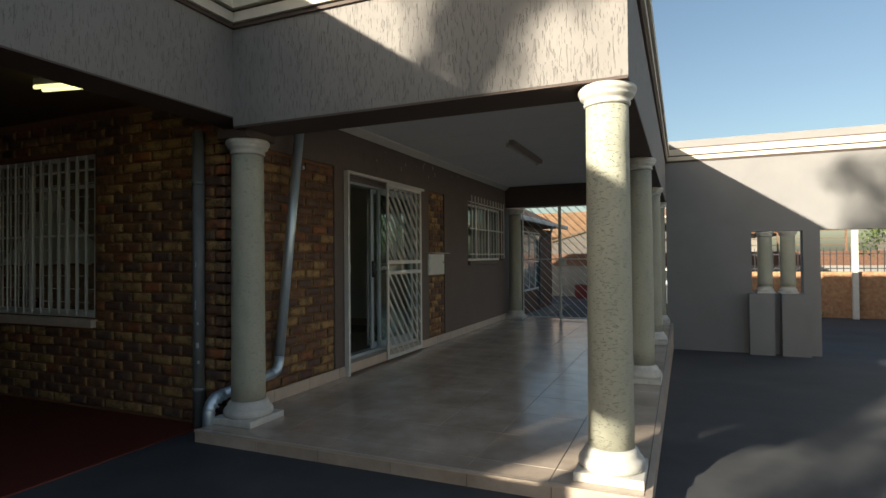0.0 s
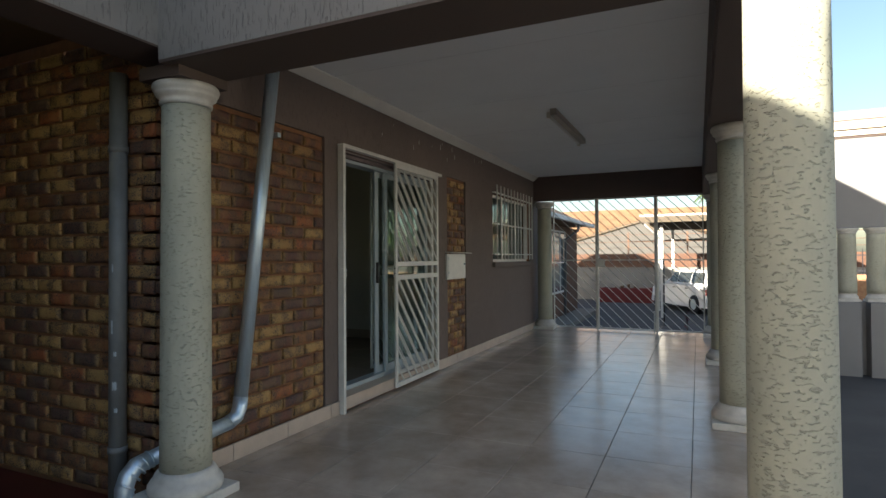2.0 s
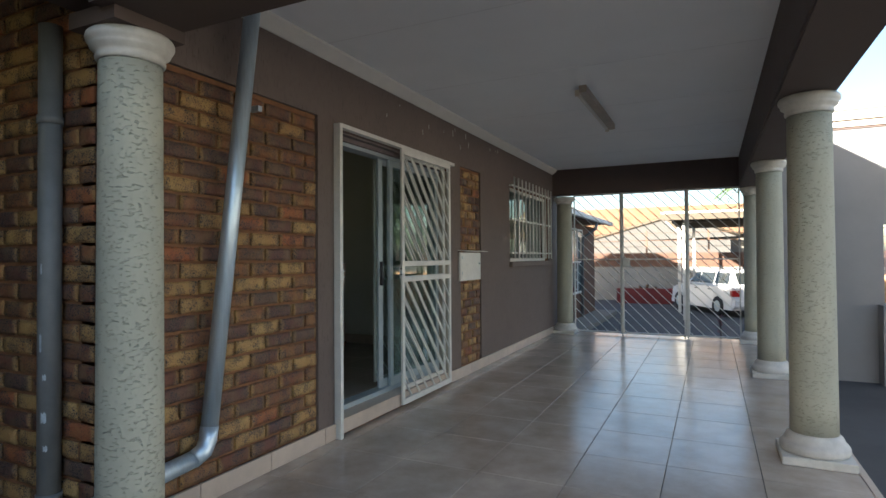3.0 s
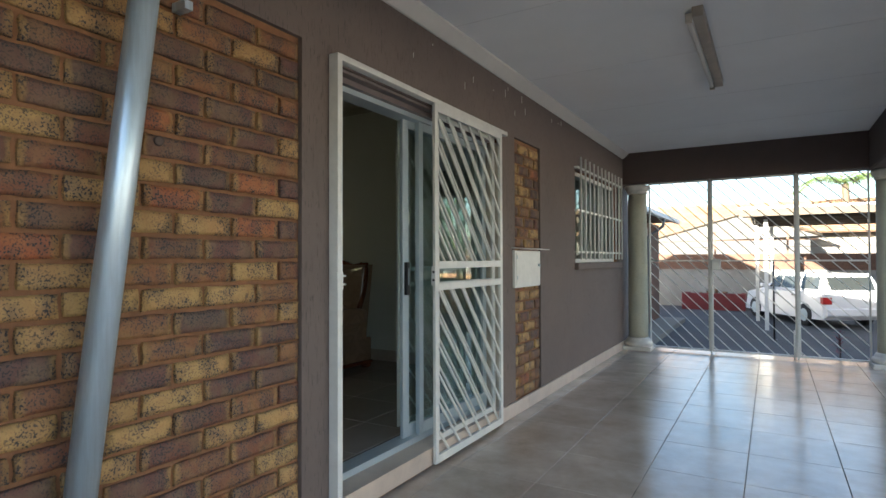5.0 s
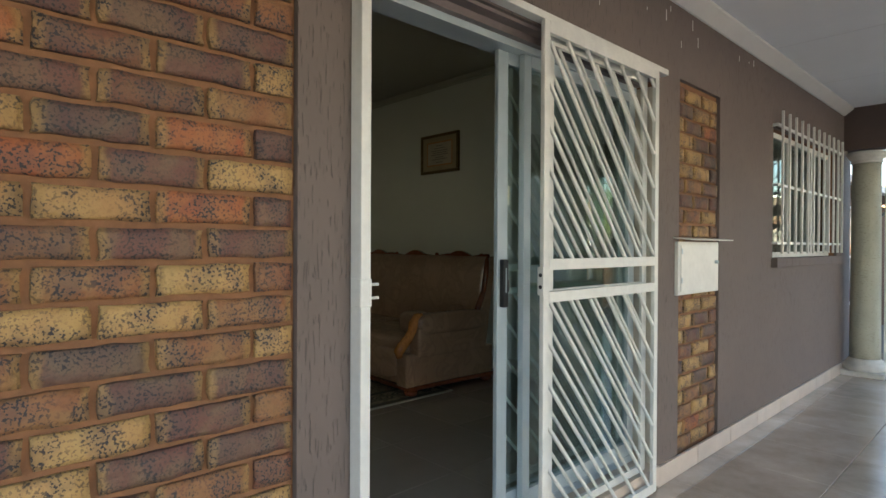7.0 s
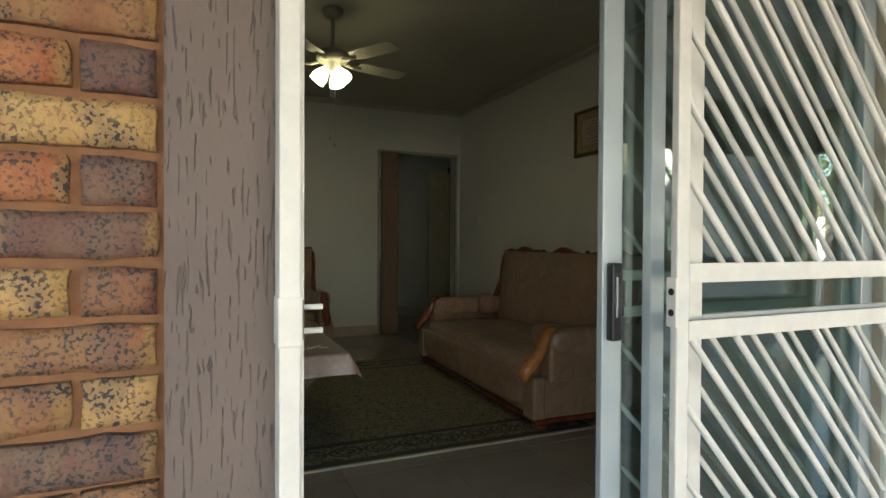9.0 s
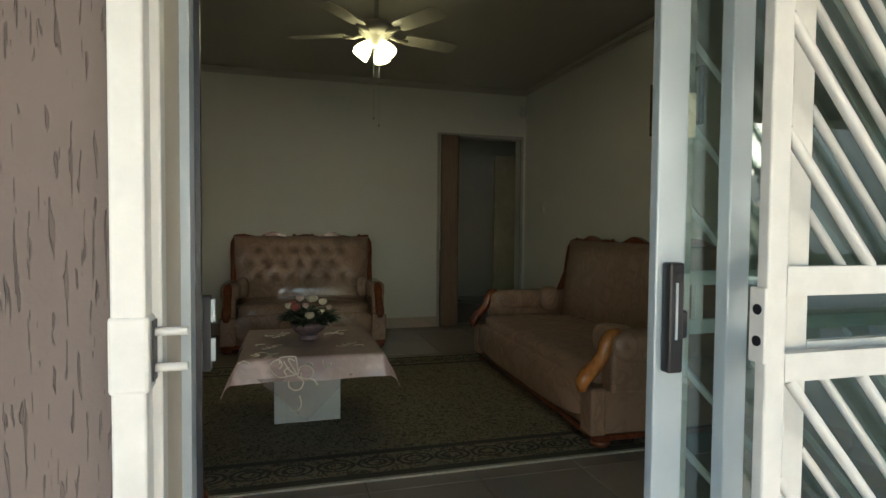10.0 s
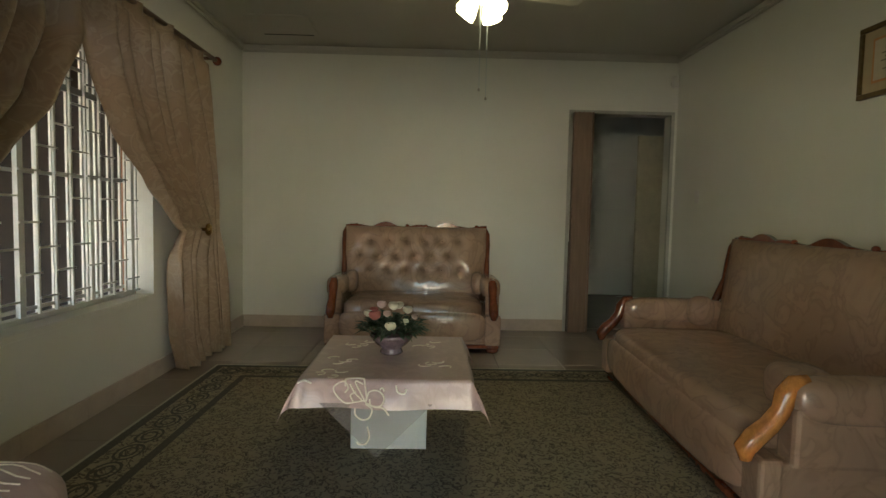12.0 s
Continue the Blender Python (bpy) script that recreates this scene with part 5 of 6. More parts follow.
for k, (w, z) in enumerate(((0.10, 0.275), (0.16, 0.25), (0.24, 0.225), (0.20, 0.205), (0.25, 0.185), (0.12, 0.16), (0.22, 0.14), (0.09, 0.11))):
    box(bm, -w / 2, w / 2, -0.0205, -0.0195, z - 0.004, z + 0.003)
part("writing", bm, material("grey_print", (0.22, 0.19, 0.15), 0.7), picture, "unreadable printed lines")
sw = thing("light_switch", "white light switch plate on the side wall", "light switch", (-4.88, 2.84, 1.49))
part("plate", box(bmesh.new(), -0.035, 0.035, -0.012, -0.0005, -0.055, 0.055, bevel=0.003), CORNICE, sw)
part("rocker", box(bmesh.new(), -0.010, 0.010, -0.017, -0.0125, -0.018, 0.018, bevel=0.002), CORNICE, sw)
pir = thing("motion_sensor", "small white motion sensor high in the corner", "sensor", (-5.33, 2.79, 2.56), 45)
part("body", box(bmesh.new(), -0.035, 0.025, -0.03, 0.03, 0, 0.11, bevel=0.01), CORNICE, pir)
part("lens", puff(bmesh.new(), -0.045, -0.02, -0.02, 0.02, 0.02, 0.06, 0.8, rings=6, segs=10), FANPAINT, pir)
hatch = thing("ceiling_hatch", "square painted hatch in the room ceiling, slightly open along one edge", "hatch", (-4.74, -0.86, CEIL_IN))
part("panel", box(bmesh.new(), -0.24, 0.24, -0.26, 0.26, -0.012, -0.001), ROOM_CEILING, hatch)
part("gap", box(bmesh.new(), -0.245, -0.239, -0.22, 0.22, -0.018, -0.0125), BLACK, hatch)
bm = bmesh.new()
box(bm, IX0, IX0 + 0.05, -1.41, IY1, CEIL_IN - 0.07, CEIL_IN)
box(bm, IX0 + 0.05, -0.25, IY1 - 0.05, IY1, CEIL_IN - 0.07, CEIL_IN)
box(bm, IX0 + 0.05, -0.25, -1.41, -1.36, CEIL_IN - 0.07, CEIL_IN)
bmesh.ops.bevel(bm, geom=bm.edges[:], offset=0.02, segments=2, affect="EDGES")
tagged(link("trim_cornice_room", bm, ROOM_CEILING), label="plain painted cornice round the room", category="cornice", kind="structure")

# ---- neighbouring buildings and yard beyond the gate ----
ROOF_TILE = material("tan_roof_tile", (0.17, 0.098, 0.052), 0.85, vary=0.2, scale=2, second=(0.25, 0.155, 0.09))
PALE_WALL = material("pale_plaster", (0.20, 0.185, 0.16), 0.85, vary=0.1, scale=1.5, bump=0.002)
RED_PAINT = material("red_painted_brick", (0.16, 0.022, 0.022), 0.7, vary=0.2)
SHED_BROWN = material("dull_fascia", (0.085, 0.065, 0.042), 0.7, vary=0.25)
# brick tone lowered to stand in for the shade on the yard wall
FAR_BRICK = material("far_brick", (0.115, 0.060, 0.038), 0.9, vary=0.35, scale=14)
# shade over the yard wall is put into its plaster colour
structure("yard_wall", [(-14, 14, 21.0, 21.2, -0.7, 0.80)], material("shaded_yard_wall", (0.22, 0.215, 0.20), 0.9, vary=0.2, scale=1.5), "grey plastered yard wall", "boundary wall")
structure("yard_wall_brick", [(-14, 14, 20.98, 21.2, 0.80, 1.36)], FAR_BRICK, "brown brick top of the yard wall", "boundary wall")
pl = thing("planter", "low red painted brick planter against the yard wall", "planter", (0, 0, -0.6))
part("wall", box(bmesh.new(), -1.05, 0.95, 19.6, 19.75, 0, 0.58, bevel=0.01), RED_PAINT, pl)
part("side", box(bmesh.new(), -1.05, -0.90, 19.76, 20.9, 0, 0.55, bevel=0.01), RED_PAINT, pl)
part("side", box(bmesh.new(), 0.80, 0.95, 19.76, 20.9, 0, 0.55, bevel=0.01), RED_PAINT, pl)
part("soil", box(bmesh.new(), -0.9, 0.8, 19.76, 20.9, 0, 0.50), FAR_BRICK, pl)
house = thing("neighbour_house", "pale house with a tan tiled gabled roof beyond the yard wall", "house", (0, 0, -0.6))
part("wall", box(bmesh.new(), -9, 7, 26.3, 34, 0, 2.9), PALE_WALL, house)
bm = bmesh.new()
prism(bm, [(-3.6, 2.5), (3.4, 2.7), (0.9, 3.72)], 0.3, pose(0, 25.0, 0))
# gable shade is put into this dark grey; the sun strikes the face squarely
GABLE = material("shaded_gable_plaster", (0.085, 0.082, 0.076), 0.85, vary=0.15)
part("gable", bm, GABLE, house, "plastered gable, colour greyed and darkened for shade")
part("gable_wall", box(bmesh.new(), -3.3, 3.1, 25.05, 26.29, 0, 2.55), GABLE, house)
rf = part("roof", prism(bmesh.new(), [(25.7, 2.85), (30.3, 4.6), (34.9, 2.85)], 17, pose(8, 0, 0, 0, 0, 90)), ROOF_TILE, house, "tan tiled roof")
part("verge", tube(bmesh.new(), [(-3.7, 24.95, 2.50), (0.9, 24.95, 3.78), (3.5, 24.95, 2.72)], 0.07, 6), SHED_BROWN, rf)
bm = bmesh.new()
for k in range(22):
    z = 2.9 + 1.7 * k / 22
    y = 25.68 + 4.6 * k / 22
    box(bm, -9.0, 8.0, y, y + 0.05, z, z + 0.05)
part("tile_course", bm, ROOF_TILE, rf, kind="stuff")
WING_GLASS = material("curtained_window_glass", (0.12, 0.17, 0.18), 0.12, vary=0.25, scale=2, coat=0.5)
wing = thing("house_wing", "brick wing of the house with white gutter and tiled roof", "house", (0, 0, -0.6))
part("wall", box(bmesh.new(), -6.0, -1.05, 9.4, 15.0, 0, 2.75), FAR_BRICK, wing)
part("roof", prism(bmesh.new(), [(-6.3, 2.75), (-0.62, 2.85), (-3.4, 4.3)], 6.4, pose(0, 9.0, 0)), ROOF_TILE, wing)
part("gutter", box(bmesh.new(), -0.64, -0.52, 8.95, 15.4, 2.80, 2.92, bevel=0.02), CORNICE, wing)
part("downpipe", tube(bmesh.new(), [(-0.58, 12.9, 2.82), (-0.60, 12.9, 2.62), (-0.98, 12.9, 2.35), (-1.0, 12.9, 0.05)], 0.04, 8), PVC, wing)
wing_window = part("window", box(bmesh.new(), -1.049, -1.02, 10.96, 13.12, 0.80, 0.86), CORNICE, wing)
for y in (10.96, 11.66, 12.38, 13.08):
    part("mullion", box(bmesh.new(), -1.045, -1.015, y, y + 0.04, 0.861, 2.56), CORNICE, wing_window)
for y in (11.0, 11.70, 12.42):
    part("transom", box(bmesh.new(), -1.043, -1.018, y, y + 0.66, 1.66, 1.70), CORNICE, wing_window)
    part("pane", box(bmesh.new(), -1.045, -1.030, y, y + 0.66, 0.861, 1.659), WING_GLASS, wing_window)
    part("pane", box(bmesh.new(), -1.045, -1.030, y, y + 0.66, 1.701, 2.52), WING_GLASS, wing_window)
part("lintel", box(bmesh.new(), -1.049, -1.02, 10.96, 13.12, 2.561, 2.60), CORNICE, wing_window)
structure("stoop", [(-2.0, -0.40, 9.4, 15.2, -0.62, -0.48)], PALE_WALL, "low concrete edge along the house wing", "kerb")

# carport across the yard
cp = thing("yard_carport", "white posted carport with a corrugated roof over the parked car", "carport", (0, 0, -0.6))
for x, y in ((1.62, 14.25), (1.38, 16.5), (1.75, 19.2), (5.4, 14.25), (5.4, 19.2)):
    part("post", box(bmesh.new(), x - 0.045, x + 0.045, y - 0.045, y + 0.045, 0, 2.90), WHITE_STEEL, cp)
part("beam", box(bmesh.new(), 1.3, 5.6, 14.15, 14.204, 2.78, 2.90), SHED_BROWN, cp)
part("beam", box(bmesh.new(), 1.3, 1.37, 14.25, 19.4, 2.78, 2.90), SHED_BROWN, cp)
for y in (15.2, 16.4, 17.6, 18.8):
    part("purlin", box(bmesh.new(), 1.1, 5.8, y, y + 0.06, 2.82, 2.90), SHED_BROWN, cp)
bm = bmesh.new()
n = 60
xs = [1.05 + 4.8 * i / n for i in range(n + 1)]
up = [bm.verts.new((x, 13.8, 3.06 + 0.03 * math.sin(i * 1.57))) for i, x in enumerate(xs)]
dn = [bm.verts.new((x, 19.6, 2.94 + 0.03 * math.sin(i * 1.57))) for i, x in enumerate(xs)]
for i in range(n):
    bm.faces.new((up[i], up[i + 1], dn[i + 1], dn[i]))
bmesh.ops.solidify(bm, geom=bm.faces[:], thickness=0.01)
part("roof_sheet", bm, material("corrugated_sheet", (0.16, 0.14, 0.11), 0.6, vary=0.15), cp)
part("fascia", box(bmesh.new(), 1.05, 5.85, 13.76, 13.79, 2.84, 3.02), SHED_BROWN, cp)
part("edge_strip", box(bmesh.new(), 1.05, 5.85, 13.755, 13.80, 3.021, 3.07), WHITE_STEEL, cp)
part("brace", tube(bmesh.new(), [(1.64, 14.25, 2.3), (1.12, 13.85, 2.86)], 0.02, 6), WHITE_STEEL, cp)
pole = thing("yard_pole", "thin black steel pole standing in the tarred yard", "pole", (1.77, 12.35, -0.6))
part("shaft", tube(bmesh.new(), [(0, 0, 0), (0, 0, 1.78)], 0.02, 8), BLACK, pole)
part("base_plate", box(bmesh.new(), -0.06, 0.06, -0.06, 0.06, 0, 0.012), BLACK, pole)
wall_fence = thing("wall_fence", "wire strands on short rusty posts along the yard wall top", "fence", (0, 20.9, 0.76))
RUST = material("rusty_steel", (0.16, 0.085, 0.05), 0.8, vary=0.3, scale=10)
for k in range(9):
    part("post", box(bmesh.new(), -7.0 + 2.3 * k, -6.94 + 2.3 * k, 0.15, 0.21, 0.6, 1.5), RUST, wall_fence)
for z in (0.85, 1.1, 1.4):
    part("strand", tube(bmesh.new(), [(-7, 0.145, z), (11.5, 0.145, z)], 0.010, 5), RUST, wall_fence)
for x, h, w in ((-0.2, 0.16, 0.13), (0.05, 0.22, 0.10), (0.32, 0.13, 0.15), (-0.45, 0.10, 0.10)):
    pot = thing("flower_pot", "small terracotta pot on the red planter", "flower pot", (x, 19.9, -0.1), group="pots on the planter")
    part("body", lathe(bmesh.new(), [(w * 0.35, 0), (w * 0.5, h * 0.8), (w * 0.56, h * 0.82), (w * 0.56, h), (w * 0.48, h)], 14), ROOF_TILE, pot)

# parked car
CARPAINT = material("white_car_paint", (0.72, 0.72, 0.72), 0.25, vary=0.02, coat=0.6)
CARGLASS = material("dark_car_glass", (0.03, 0.035, 0.035), 0.08)
TYRE = material("tyre_rubber", (0.02, 0.02, 0.02), 0.8)
REDLENS = material("red_lens", (0.35, 0.02, 0.02), 0.2)
car = thing("car", "small white estate car parked under the carport across the yard", "car")
car.matrix_world = pose(2.5, 15.8, -0.6, 0, 0, 90 + 29.5) @ pose(-0.75, -0.78, 0)


def slab(bm, sections):
    """Body through cross sections (x, half width low, half width high, z low, z high)."""
    rings = []
    for x, wl, wh, zl, zh in sections:
        rings.append([bm.verts.new(p) for p in ((x, -wl, zl), (x, -(wl + wh) / 2, (zl + zh) / 2), (x, -wh, zh - 0.04), (x, -wh + 0.06, zh), (x, wh - 0.06, zh), (x, wh, zh - 0.04), (x, (wl + wh) / 2, (zl + zh) / 2), (x, wl, zl))])
    for a, b in zip(rings, rings[1:]):
        for k in range(8):
            bm.faces.new((a[k], a[(k + 1) % 8], b[(k + 1) % 8], b[k])).smooth = False
    bm.faces.new(rings[0][::-1])
    bm.faces.new(rings[-1])
    return bm


part("body", slab(bmesh.new(), [(0, 0.74, 0.72, 0.30, 0.88), (0.06, 0.80, 0.78, 0.22, 0.92), (1.2, 0.81, 0.78, 0.20, 0.93), (2.9, 0.81, 0.78, 0.20, 0.92), (3.75, 0.78, 0.72, 0.22, 0.78), (3.95, 0.70, 0.62, 0.28, 0.70)]), CARPAINT, car)
part("roof", slab(bmesh.new(), [(0.05, 0.74, 0.72, 0.91, 0.96), (0.30, 0.76, 0.62, 0.92, 1.40), (1.9, 0.76, 0.62, 0.92, 1.41), (2.75, 0.77, 0.70, 0.91, 0.99)]), CARPAINT, car)
for s in (-1, 1):
    for a, b, c in ((0.25, 1.0, 0.15), (1.08, 1.85, 0.0), (1.92, 2.45, -0.30)):
        bm = prism(bmesh.new(), [(a, 0.06), (b, 0.06), (b + min(c, 0), 0.40), (a + max(c, 0) * 0.4, 0.41)], 0.012)
        bmesh.ops.transform(bm, matrix=pose(0, s * 0.778 - 0.006, 0.92, s * 16, 0, 0), verts=bm.verts)
        part("side_window", bm, CARGLASS, car)
    for x in (0.75, 3.15):
        w = part("wheel", lathe(bmesh.new(), [(0.17, -0.09), (0.285, -0.09), (0.30, -0.06), (0.30, 0.06), (0.285, 0.09), (0.17, 0.09)], 24, pose(x, s * 0.74, 0.30, 90, 0, 0)), TYRE, car)
        part("rim", lathe(bmesh.new(), [(0.17, -0.095), (0.06, -0.07), (0.06, 0.07), (0.17, 0.095)], 16, pose(x, s * 0.74, 0.30, 90, 0, 0)), ALU, w)
    part("tail_light", box(bmesh.new(), -0.02, 0.10, s * 0.70 - 0.115, s * 0.70 + 0.115, 0.62, 0.80, bevel=0.01), REDLENS, car)
    part("mirror", box(bmesh.new(), 2.45, 2.60, s * 0.90 - 0.07, s * 0.90 + 0.07, 0.95, 1.07, bevel=0.02), CARPAINT, car)
    for x in (1.15, 1.95):
        part("door_handle", box(bmesh.new(), x, x + 0.14, s * 0.81 - 0.012, s * 0.81 + 0.012, 0.78, 0.81), BLACK, car)
part("rear_window", box(bmesh.new(), -0.012, 0.012, -0.56, 0.56, 0.0, 0.38, pose(0.062, 0, 0.975, 0, 29.6, 0)), CARGLASS, car)
part("bumper", box(bmesh.new(), -0.08, 0.10, -0.76, 0.76, 0.32, 0.52, bevel=0.03), CARPAINT, car)

# drive seen through the cross wall: brick wall, palisade fence, white post
structure("drive_wall", [(4.5, 16.0, 14.2, 14.42, -0.7, 0.72)], material("orange_brick_wall", (0.36, 0.17, 0.09), 0.9, vary=0.3, scale=9, second=(0.44, 0.27, 0.15), bump=0.003), "orange brick boundary wall", "boundary wall")
fence = thing("palisade_fence", "black spiked steel fence on top of the boundary wall", "fence", (0, 0, 0.72))
FENCE = material("black_fence_paint", (0.03, 0.03, 0.035), 0.5)
for z in (0.08, 0.50):
    part("rail", box(bmesh.new(), 4.6, 16.0, 14.30, 14.33, z, z + 0.03), FENCE, fence)
for k in range(70):
    x = 4.65 + k * 0.16
    part("spike", tube(bmesh.new(), [(x, 14.29, 0), (x, 14.29, 0.60), (x, 14.29, 0.70)], [0.012, 0.012, 0.002], 5), FENCE, fence)
post = thing("gate_post", "white painted steel gate post standing on the drive", "post", (7.72, 13.95, -0.6))
part("shaft", box(bmesh.new(), -0.07, 0.07, -0.07, 0.07, 0, 2.5, bevel=0.008), WHITE_STEEL, post)
structure("boundary_wall_east", [(12.5, 12.7, 6, 30, -0.7, 1.9), (12.5, 12.7, -20, -12, -0.7, 1.9)], PALE_WALL, "plastered boundary wall added out of view", "boundary wall")
# unseen pale stretch, added to bounce sunlight through the door into the room
structure("boundary_wall_cream", [(12.5, 12.7, -12, 6, -0.7, 1.9)], material("cream_bounce_paint", (0.72, 0.68, 0.60), 0.85, vary=0.1, scale=1.5), "plastered boundary wall added out of view", "boundary wall")
structure("boundary_wall_south", [(-30, 12.5, -18.2, -18.0, -0.7, 1.8)], PALE_WALL, "plastered boundary wall added out of view", "boundary wall")


# small marks on the house wall, and a plant outside the far gate
rng = random.Random(12)
drips = tagged(new("paint_drip"), label="small white paint drips on the plaster under the cornice", category="paint drips", kind="structure")
bm = bmesh.new()
for k in range(13):
    y, z, h = rng.uniform(0.2, 3.4), rng.choice((2.53, 2.50, 2.45, 2.38)), rng.uniform(0.008, 0.06)
    box(bm, 0.0062, 0.0078, y, y + rng.uniform(0.002, 0.006), z - h, z)
part("splash", bm, CORNICE, drips, kind="stuff")
plug = thing("wall_plug", "dark round plug hole in one brick beside the door", "wall plug")
part("ring", lathe(bmesh.new(), [(0.010, -0.004), (0.017, -0.004), (0.017, 0.003), (0.010, 0.003)], 14, pose(0.004, -0.846, 1.605, 0, 90, 0)), BROWN, plug)
part("hole", lathe(bmesh.new(), [(0.001, 0.001), (0.010, 0.001)], 12, pose(0.004, -0.846, 1.605, 0, 90, 0)), BLACK, plug)
plant = thing("potted_plant", "small dark red cordyline growing beside the far gate", "plant", (2.43, 6.30, -0.12))
part("stem", tube(bmesh.new(), [(0, 0, 0), (0.01, 0.0, 0.2), (0.0, 0.01, 0.42)], 0.009, 6), BROWN, plant)
bm = bmesh.new()
for k in range(34):
    a = rng.uniform(0, 6.28)
    leaf(bm, (0, 0, 0.16 + 0.27 * k / 34), (math.cos(a), math.sin(a), rng.uniform(0.3, 1.4)), rng.uniform(0.09, 0.17), 0.022)
part("foliage", bm, material("red_leaf", (0.13, 0.03, 0.04), 0.5, vary=0.4, scale=20), plant, kind="stuff")

# ---- trees ----
BARK = material("bark", (0.12, 0.09, 0.06), 0.9, vary=0.3, scale=8, bump=0.01, bump_scale=30)
TREE_LEAF = material("tree_leaf", (0.055, 0.10, 0.03), 0.55, vary=0.5, scale=3, second=(0.12, 0.18, 0.05))
tree_random = random.Random(11)


def tree(name, label, place, height, crowns, leaves, size=0.16, trunk=0.16):
    """crowns: (x, y, z, rx, ry, rz, share) about the place."""
    t = thing(name, label, "tree", place)
    bm = bmesh.new()
    tube(bm, [(0, 0, -0.1), (0.06, 0.03, height * 0.25), (-0.03, 0.05, height * 0.5), (0.05, 0, height * 0.8)], [trunk, trunk * 0.8, trunk * 0.6, trunk * 0.2], 10)
    part("trunk", bm, BARK, t)
    bm = bmesh.new()
    for x, y, z, rx, ry, rz, share in crowns:
        for k in range(3):
            a = tree_random.uniform(0, 6.28)
            tube(bm, [(0, 0, height * 0.35), (x * 0.5, y * 0.5, (height * 0.35 + z) / 2 + 0.2), (x + rx * 0.6 * math.cos(a), y + ry * 0.6 * math.sin(a), z + rz * 0.3)], [trunk * 0.45, trunk * 0.3, 0.015], 6)
    part("limbs", bm, BARK, t, kind="stuff")
    bm = bmesh.new()
    total = sum(c[6] for c in crowns)
    for x, y, z, rx, ry, rz, share in crowns:
        clumps = [(tree_random.gauss(0, 0.45), tree_random.gauss(0, 0.45), tree_random.gauss(0, 0.45)) for _ in range(26)]
        for k in range(int(leaves * share / total)):
            c = tree_random.choice(clumps)
            p = [a + tree_random.gauss(0, 0.13) for a in c]
            d = Vector((tree_random.gauss(0, 1), tree_random.gauss(0, 1), tree_random.gauss(0, 0.6)))
            leaf(bm, (x + p[0] * rx, y + p[1] * ry, z + p[2] * rz), d, size * tree_random.uniform(0.6, 1.2), size * 0.45)
    part("crown", bm, TREE_LEAF, t, "many small green leaves", kind="stuff")
    return t


# unseen tree; crowns are set to dapple the parapet and shade the first column
tree("tree", "tall thin-crowned tree out of view, placed for dappled shade", (-4.6, -14.6, -0.1), 8.5, [(0.35, 0, 7.2, 0.72, 0.9, 0.9, 0.8), (0.9, 0.3, 8.7, 1.2, 0.9, 1.0, 1), (0.98, 0.1, 5.25, 0.55, 0.6, 0.72, 1.0)], 6400, 0.17)
# unseen row added to keep most low sun off the porch
for k, x in enumerate((-1.7, 0.6, 2.9, 5.2)):
    tree("tree", "dense dark leafy tree out of view, placed to block sun", (x, -14.8 + 0.3 * (k % 2), -0.1), 5.5, [(0, 0, 4.3, 1.5, 1.1, 1.7, 1.4), (0.5, 0, 2.4, 1.7, 1.0, 1.4, 1.0)], 4200, 0.20)
tree("tree", "leafy garden tree beyond the east boundary wall", (13.9, 4.5, -0.5), 5.0, [(0, 0, 4.0, 1.8, 2.2, 1.5, 1)], 3000, 0.2)
tree("tree", "leafy garden tree beyond the east boundary wall", (14.4, -3.0, -0.3), 5.5, [(0, 0, 4.4, 1.8, 2.4, 1.6, 1)], 3000, 0.2)
tree("tree", "sunlit leafy tree beyond the drive", (9.6, 16.8, -0.6), 4.6, [(0, 0, 3.2, 1.5, 1.2, 1.2, 1)], 2600, 0.15)
bush = thing("shrub", "dry low shrub at the foot of the brick wall", "shrub", (6.5, 13.8, -0.6))
bm = bmesh.new()
for k in range(260):
    a = tree_random.uniform(0, 6.28)
    r = tree_random.uniform(0, 0.30)
    leaf(bm, (r * math.cos(a) * 1.5, r * math.sin(a) * 0.8, tree_random.uniform(0, 0.15)), (math.cos(a), math.sin(a), 1.2), 0.14, 0.03)
part("leaves", bm, TREE_LEAF, bush, kind="stuff")
palm = thing("palm", "palm with arching fronds far behind the houses", "palm", (4.5, 27.5, -0.6))
part("trunk", tube(bmesh.new(), [(0, 0, 0), (0.1, 0, 3), (0.0, 0, 5.0)], [0.2, 0.15, 0.14], 10), BARK, palm)
for k in range(14):
    a = k * 2.4
    pts = [(math.cos(a) * r, math.sin(a) * r, 5.0 + 0.9 * r - 0.55 * r * r) for r in (0, 0.4, 0.8, 1.2, 1.6, 2.0)]
    bm = tube(bmesh.new(), pts, 0.015, 4)
    for i in range(26):
        r = 0.2 + 1.8 * i / 26
        base = Vector((math.cos(a) * r, math.sin(a) * r, 5.0 + 0.9 * r - 0.55 * r * r))
        for s in (-1, 1):
            leaf(bm, base, (math.cos(a + s * 1.1), math.sin(a + s * 1.1), -0.3), 0.40, 0.04)
    part("frond", bm, TREE_LEAF, palm)

# ---- bricks ----
brick_random = random.Random(7)
BRICK_MESHES = {}


